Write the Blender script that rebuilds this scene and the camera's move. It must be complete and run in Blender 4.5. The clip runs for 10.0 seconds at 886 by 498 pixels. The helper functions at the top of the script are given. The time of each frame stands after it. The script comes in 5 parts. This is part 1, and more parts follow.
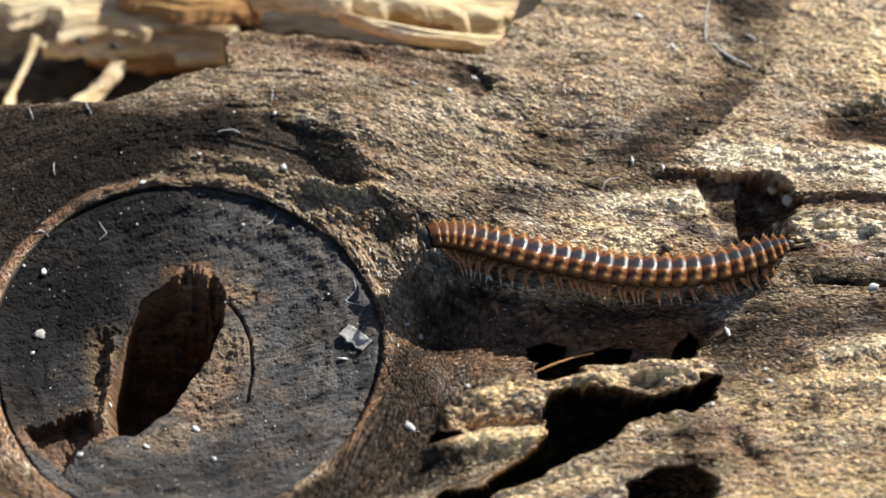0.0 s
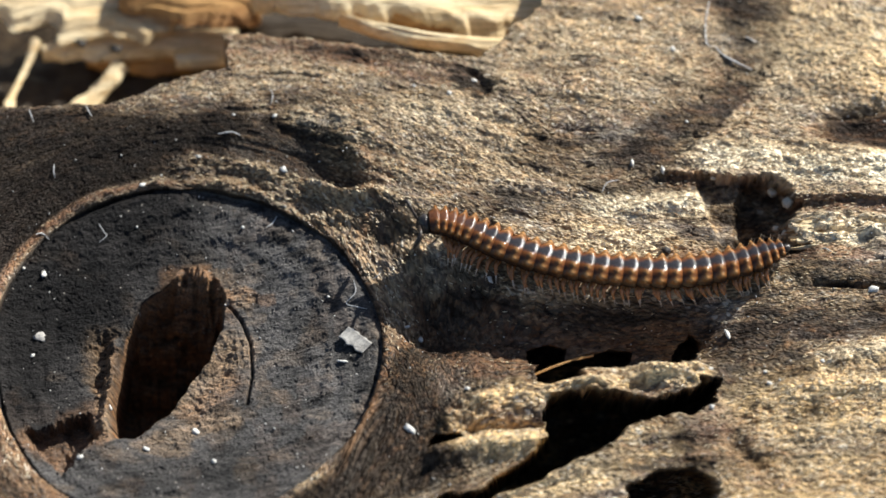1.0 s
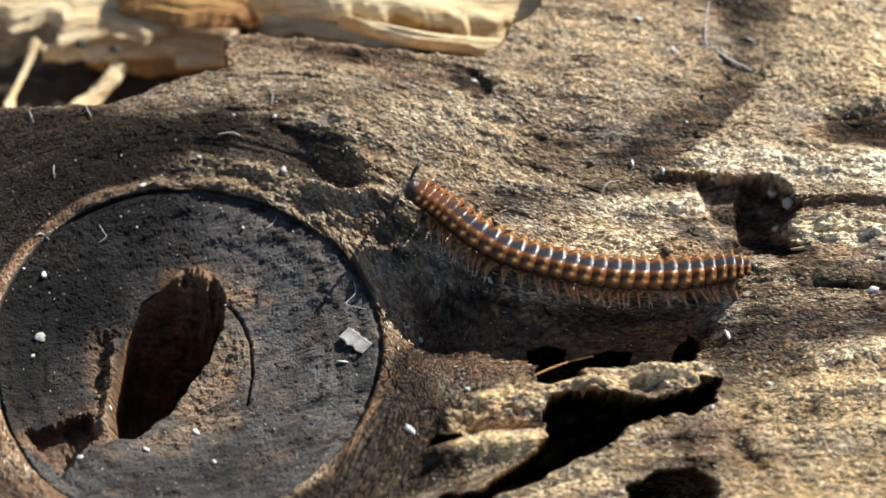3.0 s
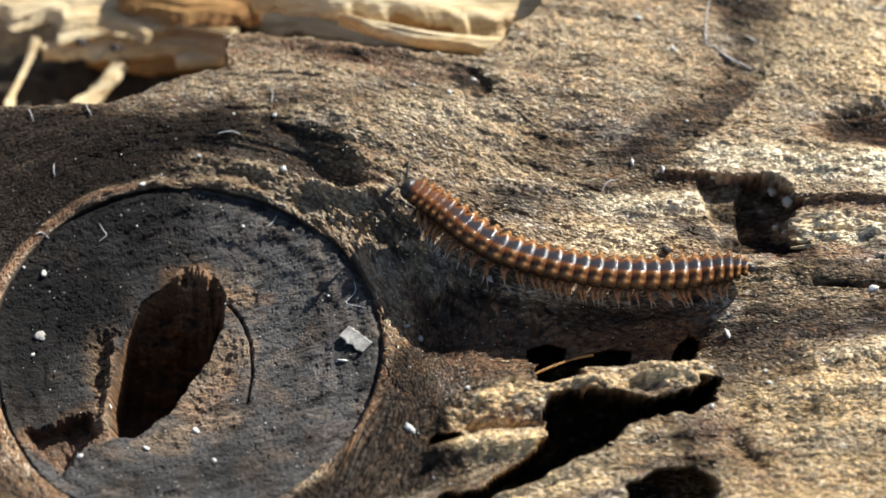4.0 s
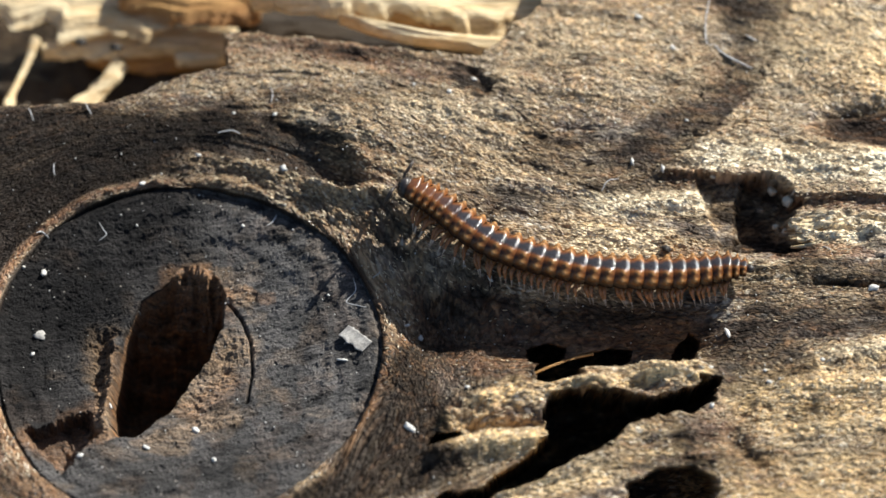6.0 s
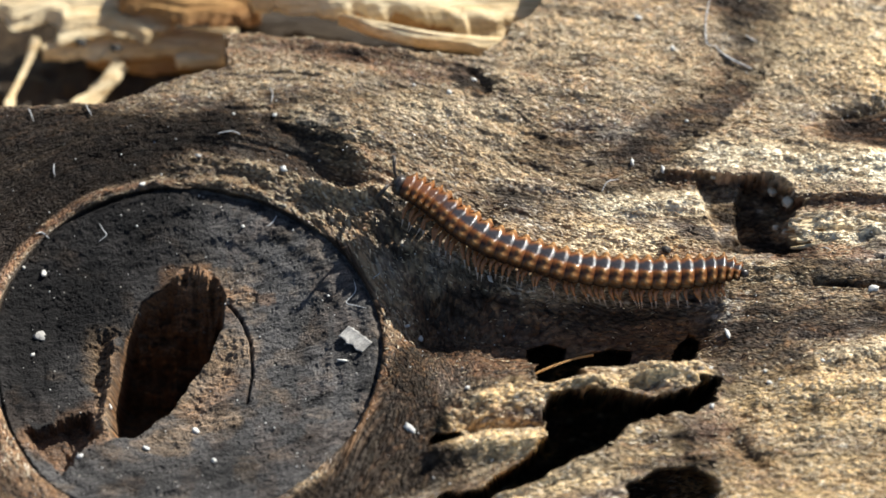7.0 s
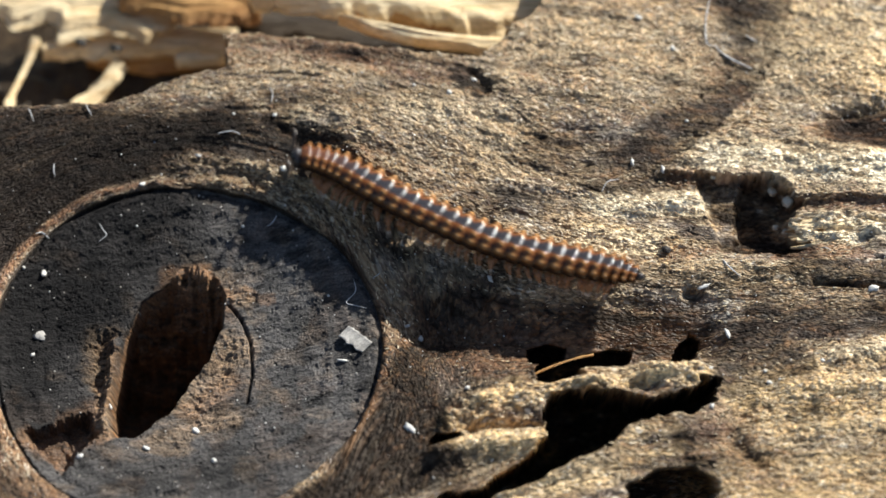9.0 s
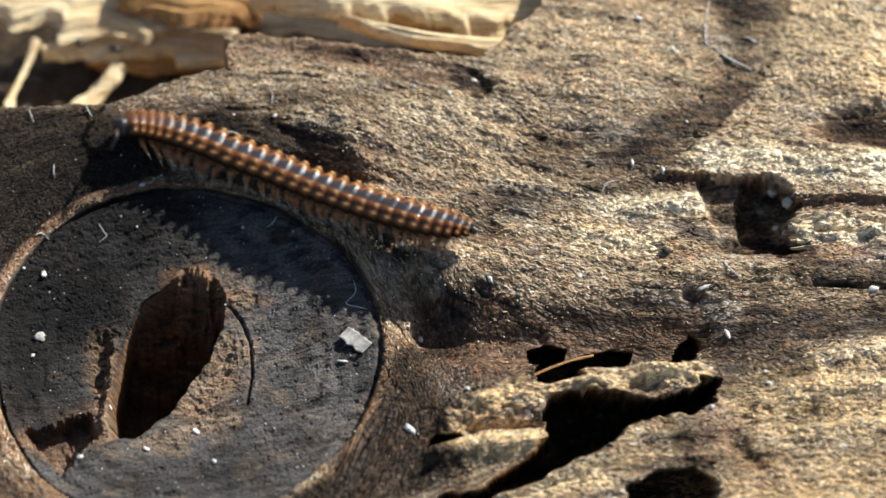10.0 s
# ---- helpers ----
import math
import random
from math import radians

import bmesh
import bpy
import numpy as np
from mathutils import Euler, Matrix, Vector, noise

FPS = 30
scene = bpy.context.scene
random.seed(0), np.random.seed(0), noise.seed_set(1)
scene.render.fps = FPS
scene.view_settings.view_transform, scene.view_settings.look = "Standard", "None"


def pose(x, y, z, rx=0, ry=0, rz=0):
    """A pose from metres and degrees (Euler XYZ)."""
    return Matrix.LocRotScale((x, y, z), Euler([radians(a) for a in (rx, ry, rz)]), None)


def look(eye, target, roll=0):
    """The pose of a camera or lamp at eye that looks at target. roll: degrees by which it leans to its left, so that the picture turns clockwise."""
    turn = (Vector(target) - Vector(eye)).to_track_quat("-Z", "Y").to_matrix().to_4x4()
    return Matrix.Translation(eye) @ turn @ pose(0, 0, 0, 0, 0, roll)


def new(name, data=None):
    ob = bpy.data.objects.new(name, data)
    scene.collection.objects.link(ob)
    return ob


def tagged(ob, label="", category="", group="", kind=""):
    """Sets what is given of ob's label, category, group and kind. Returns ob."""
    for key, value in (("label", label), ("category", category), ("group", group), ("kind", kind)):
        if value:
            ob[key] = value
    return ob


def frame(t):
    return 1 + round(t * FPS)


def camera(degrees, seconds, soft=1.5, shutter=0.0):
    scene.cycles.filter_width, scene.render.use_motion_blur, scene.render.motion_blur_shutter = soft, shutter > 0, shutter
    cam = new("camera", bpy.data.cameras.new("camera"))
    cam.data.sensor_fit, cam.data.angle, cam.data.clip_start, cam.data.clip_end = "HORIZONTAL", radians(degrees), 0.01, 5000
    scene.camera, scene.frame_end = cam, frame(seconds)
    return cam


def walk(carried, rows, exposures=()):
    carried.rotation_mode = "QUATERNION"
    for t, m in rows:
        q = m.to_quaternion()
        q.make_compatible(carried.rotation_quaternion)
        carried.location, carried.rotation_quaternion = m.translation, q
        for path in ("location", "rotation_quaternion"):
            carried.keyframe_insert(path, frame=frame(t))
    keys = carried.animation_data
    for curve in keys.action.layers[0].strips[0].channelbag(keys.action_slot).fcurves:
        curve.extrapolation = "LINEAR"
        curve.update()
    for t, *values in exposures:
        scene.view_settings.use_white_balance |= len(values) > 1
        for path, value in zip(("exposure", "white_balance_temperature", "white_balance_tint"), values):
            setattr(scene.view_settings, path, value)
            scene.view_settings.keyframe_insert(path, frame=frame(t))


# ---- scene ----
# A millipede walks over weathered, rotten wood in low sun. Plan numbers below are in millimetres.
MM = 0.001
EYE = (0.0, -0.118717, 0.189987)
cam = camera(10.0, 10.0, soft=1.6, shutter=0.6)
cam.data.dof.use_dof = True
cam.data.dof.focus_distance = 0.2235
cam.data.dof.aperture_fstop = 38.0
SWAY = ((0, -0.0884), (0.5, -0.0442), (1, 0.0442), (1.5, 0.0442), (2, 0.0884), (2.5, 0.0884), (4, 0.0000), (4.5, 0.0000), (5, -0.0442), (5.5, -0.0442), (7, 0.0000), (9.5, 0.0000), (10, 0.0442))
walk(cam, [(t, look(EYE, (0.0, dy * MM, 0.0))) for t, dy in SWAY], exposures=[(0.0, 0.76), (10.0, 0.76)])

# ---- world and sun ----
SUN_TO = Vector((-0.572, -0.612, -0.545)).normalized()
world = bpy.data.worlds.new("sky")
scene.world = world
world.use_nodes = True
sky = world.node_tree.nodes.new("ShaderNodeTexSky")
sky.sky_type = "NISHITA"
sky.sun_disc = False
sky.sun_elevation = math.asin(-SUN_TO.z)
sky.sun_rotation = math.atan2(-SUN_TO.x, -SUN_TO.y)
sky_back = world.node_tree.nodes["Background"]
sky_back.inputs["Strength"].default_value = 0.07
world.node_tree.links.new(sky.outputs[0], sky_back.inputs["Color"])
sun = new("sun", bpy.data.lights.new("sun", "SUN"))
sun.data.energy = 5.0
sun.data.angle = radians(0.55)
sun.data.color = (1.0, 0.98, 0.90)
sun.rotation_mode = "QUATERNION"
sun.rotation_quaternion = SUN_TO.to_track_quat("-Z", "Y")


# ---- material helpers ----
class Shader:
    """A small wrapper that adds nodes to one material."""

    def __init__(self, name, rough=0.6, spec=0.4):
        self.m = bpy.data.materials.new(name)
        self.m.use_nodes = True
        self.t = self.m.node_tree
        self.b = self.t.nodes["Principled BSDF"]
        self.b.inputs["Roughness"].default_value = rough
        self.b.inputs["Specular IOR Level"].default_value = spec

    def add(self, kind, **sets):
        n = self.t.nodes.new(kind)
        for key, value in sets.items():
            if key == "operation":
                n.operation = value
            elif key == "feature":
                n.feature = value
            elif key == "data_type":
                n.data_type = value
            elif key == "blend_type":
                n.blend_type = value
            elif key == "attribute_name":
                n.attribute_name = value
            elif key == "uv_map":
                n.uv_map = value
        return n

    def put(self, source, target):
        self.t.links.new(source, target)

    def feed(self, value, socket):
        if isinstance(value, (int, float)):
            socket.default_value = value
        elif isinstance(value, tuple):
            socket.default_value = (*value, 1.0) if len(value) == 3 and len(socket.default_value) == 4 else value
        else:
            self.put(value, socket)

    def math(self, op, a, b=0.0, clamp=False):
        n = self.add("ShaderNodeMath", operation=op)
        n.use_clamp = clamp
        self.feed(a, n.inputs[0]), self.feed(b, n.inputs[1])
        return n.outputs[0]

    def mix(self, f, a, b, how="MIX"):
        n = self.add("ShaderNodeMix", data_type="RGBA", blend_type=how)
        self.feed(f, n.inputs[0]), self.feed(a, n.inputs[6]), self.feed(b, n.inputs[7])
        return n.outputs[2]

    def stretch(self, vector, x, y, z=1.0):
        n = self.add("ShaderNodeMapping")
        self.put(vector, n.inputs[0])
        n.inputs["Scale"].default_value = (x, y, z)
        return n.outputs[0]

    def noise(self, vector, scale=1.0, detail=4.0, rough=0.55, warp=0.0):
        n = self.add("ShaderNodeTexNoise")
        self.put(vector, n.inputs["Vector"])
        n.inputs["Scale"].default_value, n.inputs["Detail"].default_value = scale, detail
        n.inputs["Roughness"].default_value, n.inputs["Distortion"].default_value = rough, warp
        return n.outputs[0]

    def cells(self, vector, scale):
        n = self.add("ShaderNodeTexVoronoi", feature="F1")
        self.put(vector, n.inputs["Vector"])
        n.inputs["Scale"].default_value = scale
        return n.outputs["Distance"], n.outputs["Color"]

    def fibres(self, vector, x, y):
        """Flat cells x and y to the millimetre: how far from each one's middle, and three random values of it."""
        n = self.add("ShaderNodeTexVoronoi", feature="F1")
        n.voronoi_dimensions = "2D"
        self.put(self.stretch(vector, x, y), n.inputs["Vector"])
        n.inputs["Scale"].default_value = 1.0
        sep = self.add("ShaderNodeSeparateColor")
        self.put(n.outputs["Color"], sep.inputs[0])
        return n.outputs["Distance"], sep.outputs[0], sep.outputs[1], sep.outputs[2]

    def bend(self, vector, scale, amount):
        """The same place, pushed about by a noise."""
        n = self.add("ShaderNodeTexNoise")
        self.put(vector, n.inputs["Vector"])
        n.inputs["Scale"].default_value, n.inputs["Detail"].default_value = scale, 2.0
        a = self.add("ShaderNodeVectorMath", operation="MULTIPLY_ADD")
        self.put(n.outputs["Color"], a.inputs[0])
        a.inputs[1].default_value = (amount, amount, 0.0)
        self.put(vector, a.inputs[2])
        return a.outputs[0]

    def span(self, value, lo, hi, a=0.0, b=1.0):
        n = self.add("ShaderNodeMapRange")
        self.put(value, n.inputs[0])
        for i, v in enumerate((lo, hi, a, b)):
            n.inputs[i + 1].default_value = v
        return n.outputs[0]

    def bump(self, height, depth, strength=1.0):
        n = self.add("ShaderNodeBump")
        n.inputs["Strength"].default_value, n.inputs["Distance"].default_value = strength, depth
        self.put(height, n.inputs["Height"])
        self.put(n.outputs[0], self.b.inputs["Normal"])

    def local(self):
        """Object coordinates in millimetres."""
        return self.stretch(self.add("ShaderNodeTexCoord").outputs["Object"], 1000, 1000, 1000)


def weathered_wood(name):
    """Rotten wood: short glinting fibres over blotches of tan, rust, grey and umber."""
    s = Shader(name, 0.5, 0.45)
    uv = s.add("ShaderNodeUVMap", uv_map="grain").outputs[0]
    tags = s.add("ShaderNodeAttribute", attribute_name="tone")
    split = s.add("ShaderNodeSeparateColor")
    s.put(tags.outputs["Color"], split.inputs[0])
    pale, dark, warm, cream = split.outputs[0], split.outputs[1], split.outputs[2], tags.outputs["Alpha"]
    gild = s.add("ShaderNodeAttribute", attribute_name="gild").outputs["Fac"]
    bent = s.bend(uv, 1.4, 0.75)
    d1, a1, b1, c1 = s.fibres(bent, 3.3, 8.5)
    d2, a2, b2, c2 = s.fibres(s.bend(uv, 4.0, 0.22), 6.0, 13.0)
    streak = s.noise(s.stretch(uv, 0.5, 2.8), 1.0, 6.0, 0.65, 0.6)
    hue = s.noise(s.stretch(uv, 0.9, 1.9), 1.0, 6.0, 0.72)
    blotch = s.noise(s.stretch(uv, 0.28, 0.6), 1.0, 5.0, 0.6)
    thread = s.noise(s.stretch(uv, 0.8, 11.0), 1.0, 4.0, 0.65)
    p = s.math("ADD", pale, s.math("MULTIPLY", s.math("ADD", s.span(streak, 0.3, 0.7, -0.32, 0.32), s.span(hue, 0.3, 0.7, -0.3, 0.25)), s.span(gild, 0.0, 0.8, 1.0, 0.55)))
    p = s.math("ADD", p, s.math("ADD", s.span(a1, 0.0, 1.0, -0.26, 0.22), s.span(a2, 0.0, 1.0, -0.16, 0.16)))
    p = s.math("ADD", p, s.span(cream, 0.0, 1.0, 0.0, 0.25), True)
    tan = s.mix(cream, s.mix(s.span(blotch, 0.35, 0.65), (0.66, 0.50, 0.30), (0.66, 0.45, 0.235)), (0.86, 0.755, 0.55))
    col = s.mix(p, (0.082, 0.052, 0.034), tan)
    col = s.mix(s.math("MULTIPLY", gild, p), col, (0.80, 0.55, 0.25))
    col = s.mix(s.math("MULTIPLY", s.span(hue, 0.50, 0.66, 0.0, 0.62), s.span(cream, 0.0, 0.8, 1.0, 0.35)), col, s.mix(b1, (0.36, 0.17, 0.065), (0.30, 0.16, 0.08)))
    col = s.mix(s.math("MULTIPLY", s.span(blotch, 0.47, 0.30, 0.0, 0.6), s.span(gild, 0.0, 0.6, 1.0, 0.2)), col, s.mix(a1, (0.16, 0.14, 0.125), (0.42, 0.38, 0.33)))
    col = s.mix(s.math("MULTIPLY", warm, s.span(streak, 0.3, 0.7, 0.4, 1.0)), col, (0.25, 0.11, 0.045))
    d = s.math("ADD", dark, s.math("MULTIPLY", s.math("ADD", s.span(a1, 0.0, 1.0, -0.3, 0.25), s.span(streak, 0.3, 0.7, -0.4, 0.35)), s.span(dark, 0.0, 0.3, 0.1, 1.0)), True)
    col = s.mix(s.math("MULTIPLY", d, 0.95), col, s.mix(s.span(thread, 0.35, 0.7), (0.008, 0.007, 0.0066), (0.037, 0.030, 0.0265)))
    col = s.mix(1.0, col, s.mix(b2, (0.50, 0.48, 0.46), (1.6, 1.6, 1.58)), "MULTIPLY")
    gap = s.math("MULTIPLY", s.span(d1, 0.42, 0.85), s.span(cream, 0.0, 1.0, 0.75, 0.5))
    col = s.mix(gap, col, s.mix(1.0, col, (0.30, 0.23, 0.18), "MULTIPLY"))
    # Glints on single fibres are put in as pale base colour.
    shine = s.math("MULTIPLY", s.span(c1, 0.80, 0.95), s.span(s.math("ADD", dark, warm), 0.05, 0.6, 0.7, 0.03))
    col = s.mix(s.math("MULTIPLY", shine, s.span(d1, 0.25, 0.5, 1.0, 0.0)), col, (0.82, 0.74, 0.60))
    s.put(col, s.b.inputs["Base Color"])
    s.put(s.span(c2, 0.0, 1.0, 0.22, 0.75), s.b.inputs["Roughness"])
    s.put(s.span(dark, 0.0, 0.95, 0.55, 0.06), s.b.inputs["Specular IOR Level"])
    h = s.math("ADD", s.math("MULTIPLY", hue, 1.5), s.math("MULTIPLY", streak, 0.5))
    h = s.math("SUBTRACT", h, s.math("ADD", s.math("MULTIPLY", d1, 0.65), s.math("MULTIPLY", d2, 0.42)))
    s.bump(h, 0.15 * MM)
    return s.m


def charred_knot(name):
    s = Shader(name, 0.6, 0.28)
    uv = s.add("ShaderNodeUVMap", uv_map="grain").outputs[0]
    tone = s.add("ShaderNodeAttribute", attribute_name="tone").outputs["Color"]
    split = s.add("ShaderNodeSeparateColor")
    s.put(tone, split.inputs[0])
    pale, dark, warm = split.outputs[0], split.outputs[1], split.outputs[2]
    cloud = s.noise(uv, 0.5, 6.0, 0.6)
    grit = s.noise(uv, 4.0, 5.0, 0.7)
    fine = s.noise(uv, 11.0, 3.0, 0.65)
    col = s.mix(s.span(cloud, 0.35, 0.65), (0.017, 0.016, 0.0155), (0.098, 0.091, 0.088))
    col = s.mix(s.math("MULTIPLY", pale, s.span(grit, 0.3, 0.6, 0.35, 1.0)), col, (0.30, 0.20, 0.115))
    col = s.mix(s.math("MULTIPLY", warm, s.span(grit, 0.3, 0.6, 0.4, 1.0)), col, (0.23, 0.115, 0.048))
    col = s.mix(s.math("MULTIPLY", dark, s.span(grit, 0.3, 0.7, 0.8, 1.0)), col, (0.0045, 0.0042, 0.0045))
    col = s.mix(1.0, col, s.mix(s.span(fine, 0.3, 0.7), (0.45, 0.45, 0.45), (1.75, 1.75, 1.75)), "MULTIPLY")
    dist, tint = s.cells(s.bend(uv, 1.5, 0.3), 3.6)
    sep = s.add("ShaderNodeSeparateColor")
    s.put(tint, sep.inputs[0])
    pit = s.math("MULTIPLY", s.span(dist, 0.14, 0.30, 1.0, 0.0), s.span(sep.outputs[1], 0.78, 0.84))
    col = s.mix(s.math("MULTIPLY", pit, 0.7), col, (0.010, 0.009, 0.009))
    thread = s.noise(s.stretch(s.bend(uv, 0.4, 1.5), 0.7, 6.0), 1.0, 5.0, 0.65)
    col = s.mix(1.0, col, s.mix(s.span(thread, 0.32, 0.68), (0.42, 0.43, 0.45), (1.75, 1.72, 1.70)), "MULTIPLY")
    grain, shade = s.cells(s.stretch(s.bend(uv, 2.0, 0.3), 6.0, 10.0), 1.0)
    tint2 = s.add("ShaderNodeSeparateColor")
    s.put(shade, tint2.inputs[0])
    col = s.mix(s.math("MULTIPLY", s.span(tint2.outputs[0], 0.6, 1.0), s.span(dark, 0.0, 0.8, 0.3, 0.02)), col, (0.13, 0.12, 0.11))
    col = s.mix(s.span(grain, 0.4, 0.85, 0.0, 0.3), col, (0.006, 0.006, 0.006))
    fleck = s.math("MULTIPLY", s.span(dist, 0.10, 0.2, 1.0, 0.0), s.span(sep.outputs[0], 0.84, 0.88))
    col = s.mix(s.math("MULTIPLY", fleck, 0.75), col, (0.42, 0.38, 0.33))
    s.put(col, s.b.inputs["Base Color"])
    s.put(s.span(dark, 0.0, 0.8, 0.4, 0.1), s.b.inputs["Specular IOR Level"])
    s.put(s.span(fine, 0.3, 0.7, 0.8, 0.42), s.b.inputs["Roughness"])
    h = s.math("SUBTRACT", s.math("ADD", grit, s.math("MULTIPLY", fine, 0.5)), s.math("ADD", s.math("MULTIPLY", pit, 0.8), s.math("MULTIPLY", grain, 0.15)))
    s.bump(h, 0.2 * MM)
    return s.m


def splinter_wood(name, light, deep):
    """Fresh torn wood: fibres run along the local x axis."""
    s = Shader(name, 0.6, 0.3)
    at = s.local()
    streak = s.noise(s.stretch(at, 0.25, 3.0, 3.0), 1.0, 5.0, 0.6, 0.4)
    cloud = s.noise(at, 0.35, 3.0, 0.55)
    fine = s.noise(s.stretch(at, 1.5, 9.0, 9.0), 1.0, 3.0, 0.6)
    f = s.math("ADD", s.span(streak, 0.38, 0.68), s.span(cloud, 0.35, 0.65, -0.35, 0.35), True)
    f = s.math("MULTIPLY", f, 0.7)
    col = s.mix(f, light, deep)
    col = s.mix(1.0, col, s.mix(s.span(fine, 0.3, 0.7), (0.75, 0.74, 0.72), (1.2, 1.2, 1.2)), "MULTIPLY")
    s.put(col, s.b.inputs["Base Color"])
    s.bump(s.math("ADD", streak, s.math("MULTIPLY", fine, 0.4)), 0.15 * MM)
    return s.m


def mottled(name, base, other, scale, rough, spec=0.4, depth=0.02):
    s = Shader(name, rough, spec)
    at = s.local()
    n1, n2 = s.noise(at, scale, 4.0), s.noise(at, scale * 5, 3.0)
    col = s.mix(s.span(n1, 0.35, 0.65), base, other)
    col = s.mix(1.0, col, s.mix(s.span(n2, 0.3, 0.7), (0.8, 0.8, 0.8), (1.18, 1.18, 1.18)), "MULTIPLY")
    s.put(col, s.b.inputs["Base Color"])
    s.bump(n2, depth * MM)
    return s.m


def shell_material(name):
    """Glossy cuticle with the pigment pattern of each ring stored on its mesh."""
    s = Shader(name, 0.2, 0.32)
    pig = s.add("ShaderNodeAttribute", attribute_name="pigment").outputs["Color"]
    at = s.local()
    n = s.noise(at, 6.0, 4.0, 0.6)
    fine = s.noise(at, 22.0, 2.0)
    s.put(s.mix(1.0, pig, s.mix(s.span(n, 0.3, 0.7), (0.65, 0.62, 0.6), (1.3, 1.3, 1.3)), "MULTIPLY"), s.b.inputs["Base Color"])
    s.put(s.span(n, 0.3, 0.7, 0.11, 0.2), s.b.inputs["Roughness"])
    s.bump(fine, 0.012 * MM)
    return s.m


WOOD = weathered_wood("weathered_wood")
KNOT = charred_knot("charred_knot")
CREAM = splinter_wood("cream_torn_wood", (0.76, 0.63, 0.41), (0.54, 0.33, 0.125))
OCHRE = splinter_wood("ochre_torn_wood", (0.46, 0.26, 0.095), (0.24, 0.10, 0.03))
# Torn wood in the gap, with its shade put into the umber colour.
SHADED = splinter_wood("shaded_torn_wood", (0.045, 0.030, 0.016), (0.02, 0.013, 0.008))
CHALK = mottled("chalky_white", (0.64, 0.63, 0.60), (0.46, 0.44, 0.41), 4.0, 0.6)
GREYF = mottled("grey_flake", (0.42, 0.40, 0.37), (0.25, 0.235, 0.22), 2.5, 0.6, depth=0.05)
WAXY = mottled("waxy_globule", (0.62, 0.56, 0.44), (0.5, 0.42, 0.3), 3.0, 0.3, 0.5)
BLACK = mottled("black_pellet", (0.02, 0.018, 0.016), (0.05, 0.04, 0.035), 6.0, 0.5, depth=0.04)
SILK = mottled("silk_fibre", (0.55, 0.55, 0.56), (0.4, 0.4, 0.4), 4.0, 0.4)
SHELL = shell_material("millipede_cuticle")
HEAD = mottled("head_capsule", (0.018, 0.017, 0.019), (0.05, 0.038, 0.032), 4.0, 0.2, 0.5)
HORN = mottled("antenna_horn", (0.016, 0.013, 0.012), (0.05, 0.033, 0.024), 6.0, 0.35, 0.5)
LEGM = mottled("leg_cuticle", (0.20, 0.066, 0.02), (0.42, 0.17, 0.055), 5.0, 0.16, 0.55)
FOOTM = mottled("pale_tarsus", (0.50, 0.40, 0.32), (0.34, 0.25, 0.18), 6.0, 0.35, 0.5)
HAIR = mottled("bristle", (0.42, 0.33, 0.25), (0.3, 0.22, 0.15), 6.0, 0.35, 0.5)
SOIL = mottled("forest_soil", (0.06, 0.042, 0.028), (0.12, 0.085, 0.05), 0.08, 0.9, 0.2, 0.5)


# ---- mesh helpers ----
def raw_mesh(name, verts, quads, smooth=True):
    """A mesh from arrays of places and of four-cornered faces."""
    me = bpy.data.meshes.new(name)
    verts, quads = np.asarray(verts, np.float32), np.asarray(quads, np.int32)
    me.vertices.add(len(verts))
    me.vertices.foreach_set("co", verts.ravel())
    me.loops.add(quads.size)
    me.loops.foreach_set("vertex_index", quads.ravel())
    me.polygons.add(len(quads))
    me.polygons.foreach_set("loop_start", np.arange(0, quads.size, 4, dtype=np.int32))
    me.polygons.foreach_set("use_smooth", np.full(len(quads), smooth))
    me.update(calc_edges=True)
    return me


def part(name, me, material, parent=None, label=""):
    ob = new(name, me)
    if not me.materials:
        me.materials.append(material)
    if parent is not None:
        ob.parent = parent
    if label:
        ob["label"] = label
    return ob


def scramble(ix, iy, seed):
    h = (ix.astype(np.int64) * 374761393 + iy.astype(np.int64) * 668265263 + seed * 974634777) & 0xFFFFFFFF
    h = ((h ^ (h >> 13)) * 1274126177) & 0xFFFFFFFF
    return ((h ^ (h >> 16)) & 0xFFFF) / 65535.0


def vnoise(x, y, seed=0):
    """Smooth value noise from -1 to 1."""
    ix, iy = np.floor(x), np.floor(y)
    fx, fy = x - ix, y - iy
    fx, fy = fx * fx * fx * (fx * (6 * fx - 15) + 10), fy * fy * fy * (fy * (6 * fy - 15) + 10)
    a, b = scramble(ix, iy, seed), scramble(ix + 1, iy, seed)
    c, d = scramble(ix, iy + 1, seed), scramble(ix + 1, iy + 1, seed)
    return 2 * ((a + (b - a) * fx) * (1 - fy) + (c + (d - c) * fx) * fy) - 1


def fbm(x, y, octaves=3, seed=0, gain=0.5):
    total, amp = 0.0, 1.0
    for k in range(octaves):
        total = total + amp * vnoise(x * 2.03 ** k + 17.3 * k, y * 2.03 ** k - 9.1 * k, seed + k)
        amp *= gain
    return total


def step(lo, hi, v):
    f = np.clip((v - lo) / (hi - lo), 0, 1)
    return f * f * (3 - 2 * f)


# ---- the log's surface ----
def spread(lo, hi, pitch, reach):
    """Even places from lo to hi, then wider and wider ones out to reach on both sides."""
    inner = np.arange(lo, hi + pitch / 2, pitch)
    gaps = pitch * 1.4 ** np.arange(1, 40)
    outer = np.cumsum(gaps)
    outer = outer[outer < reach]
    return np.concatenate([lo - outer[::-1], inner, hi + outer])


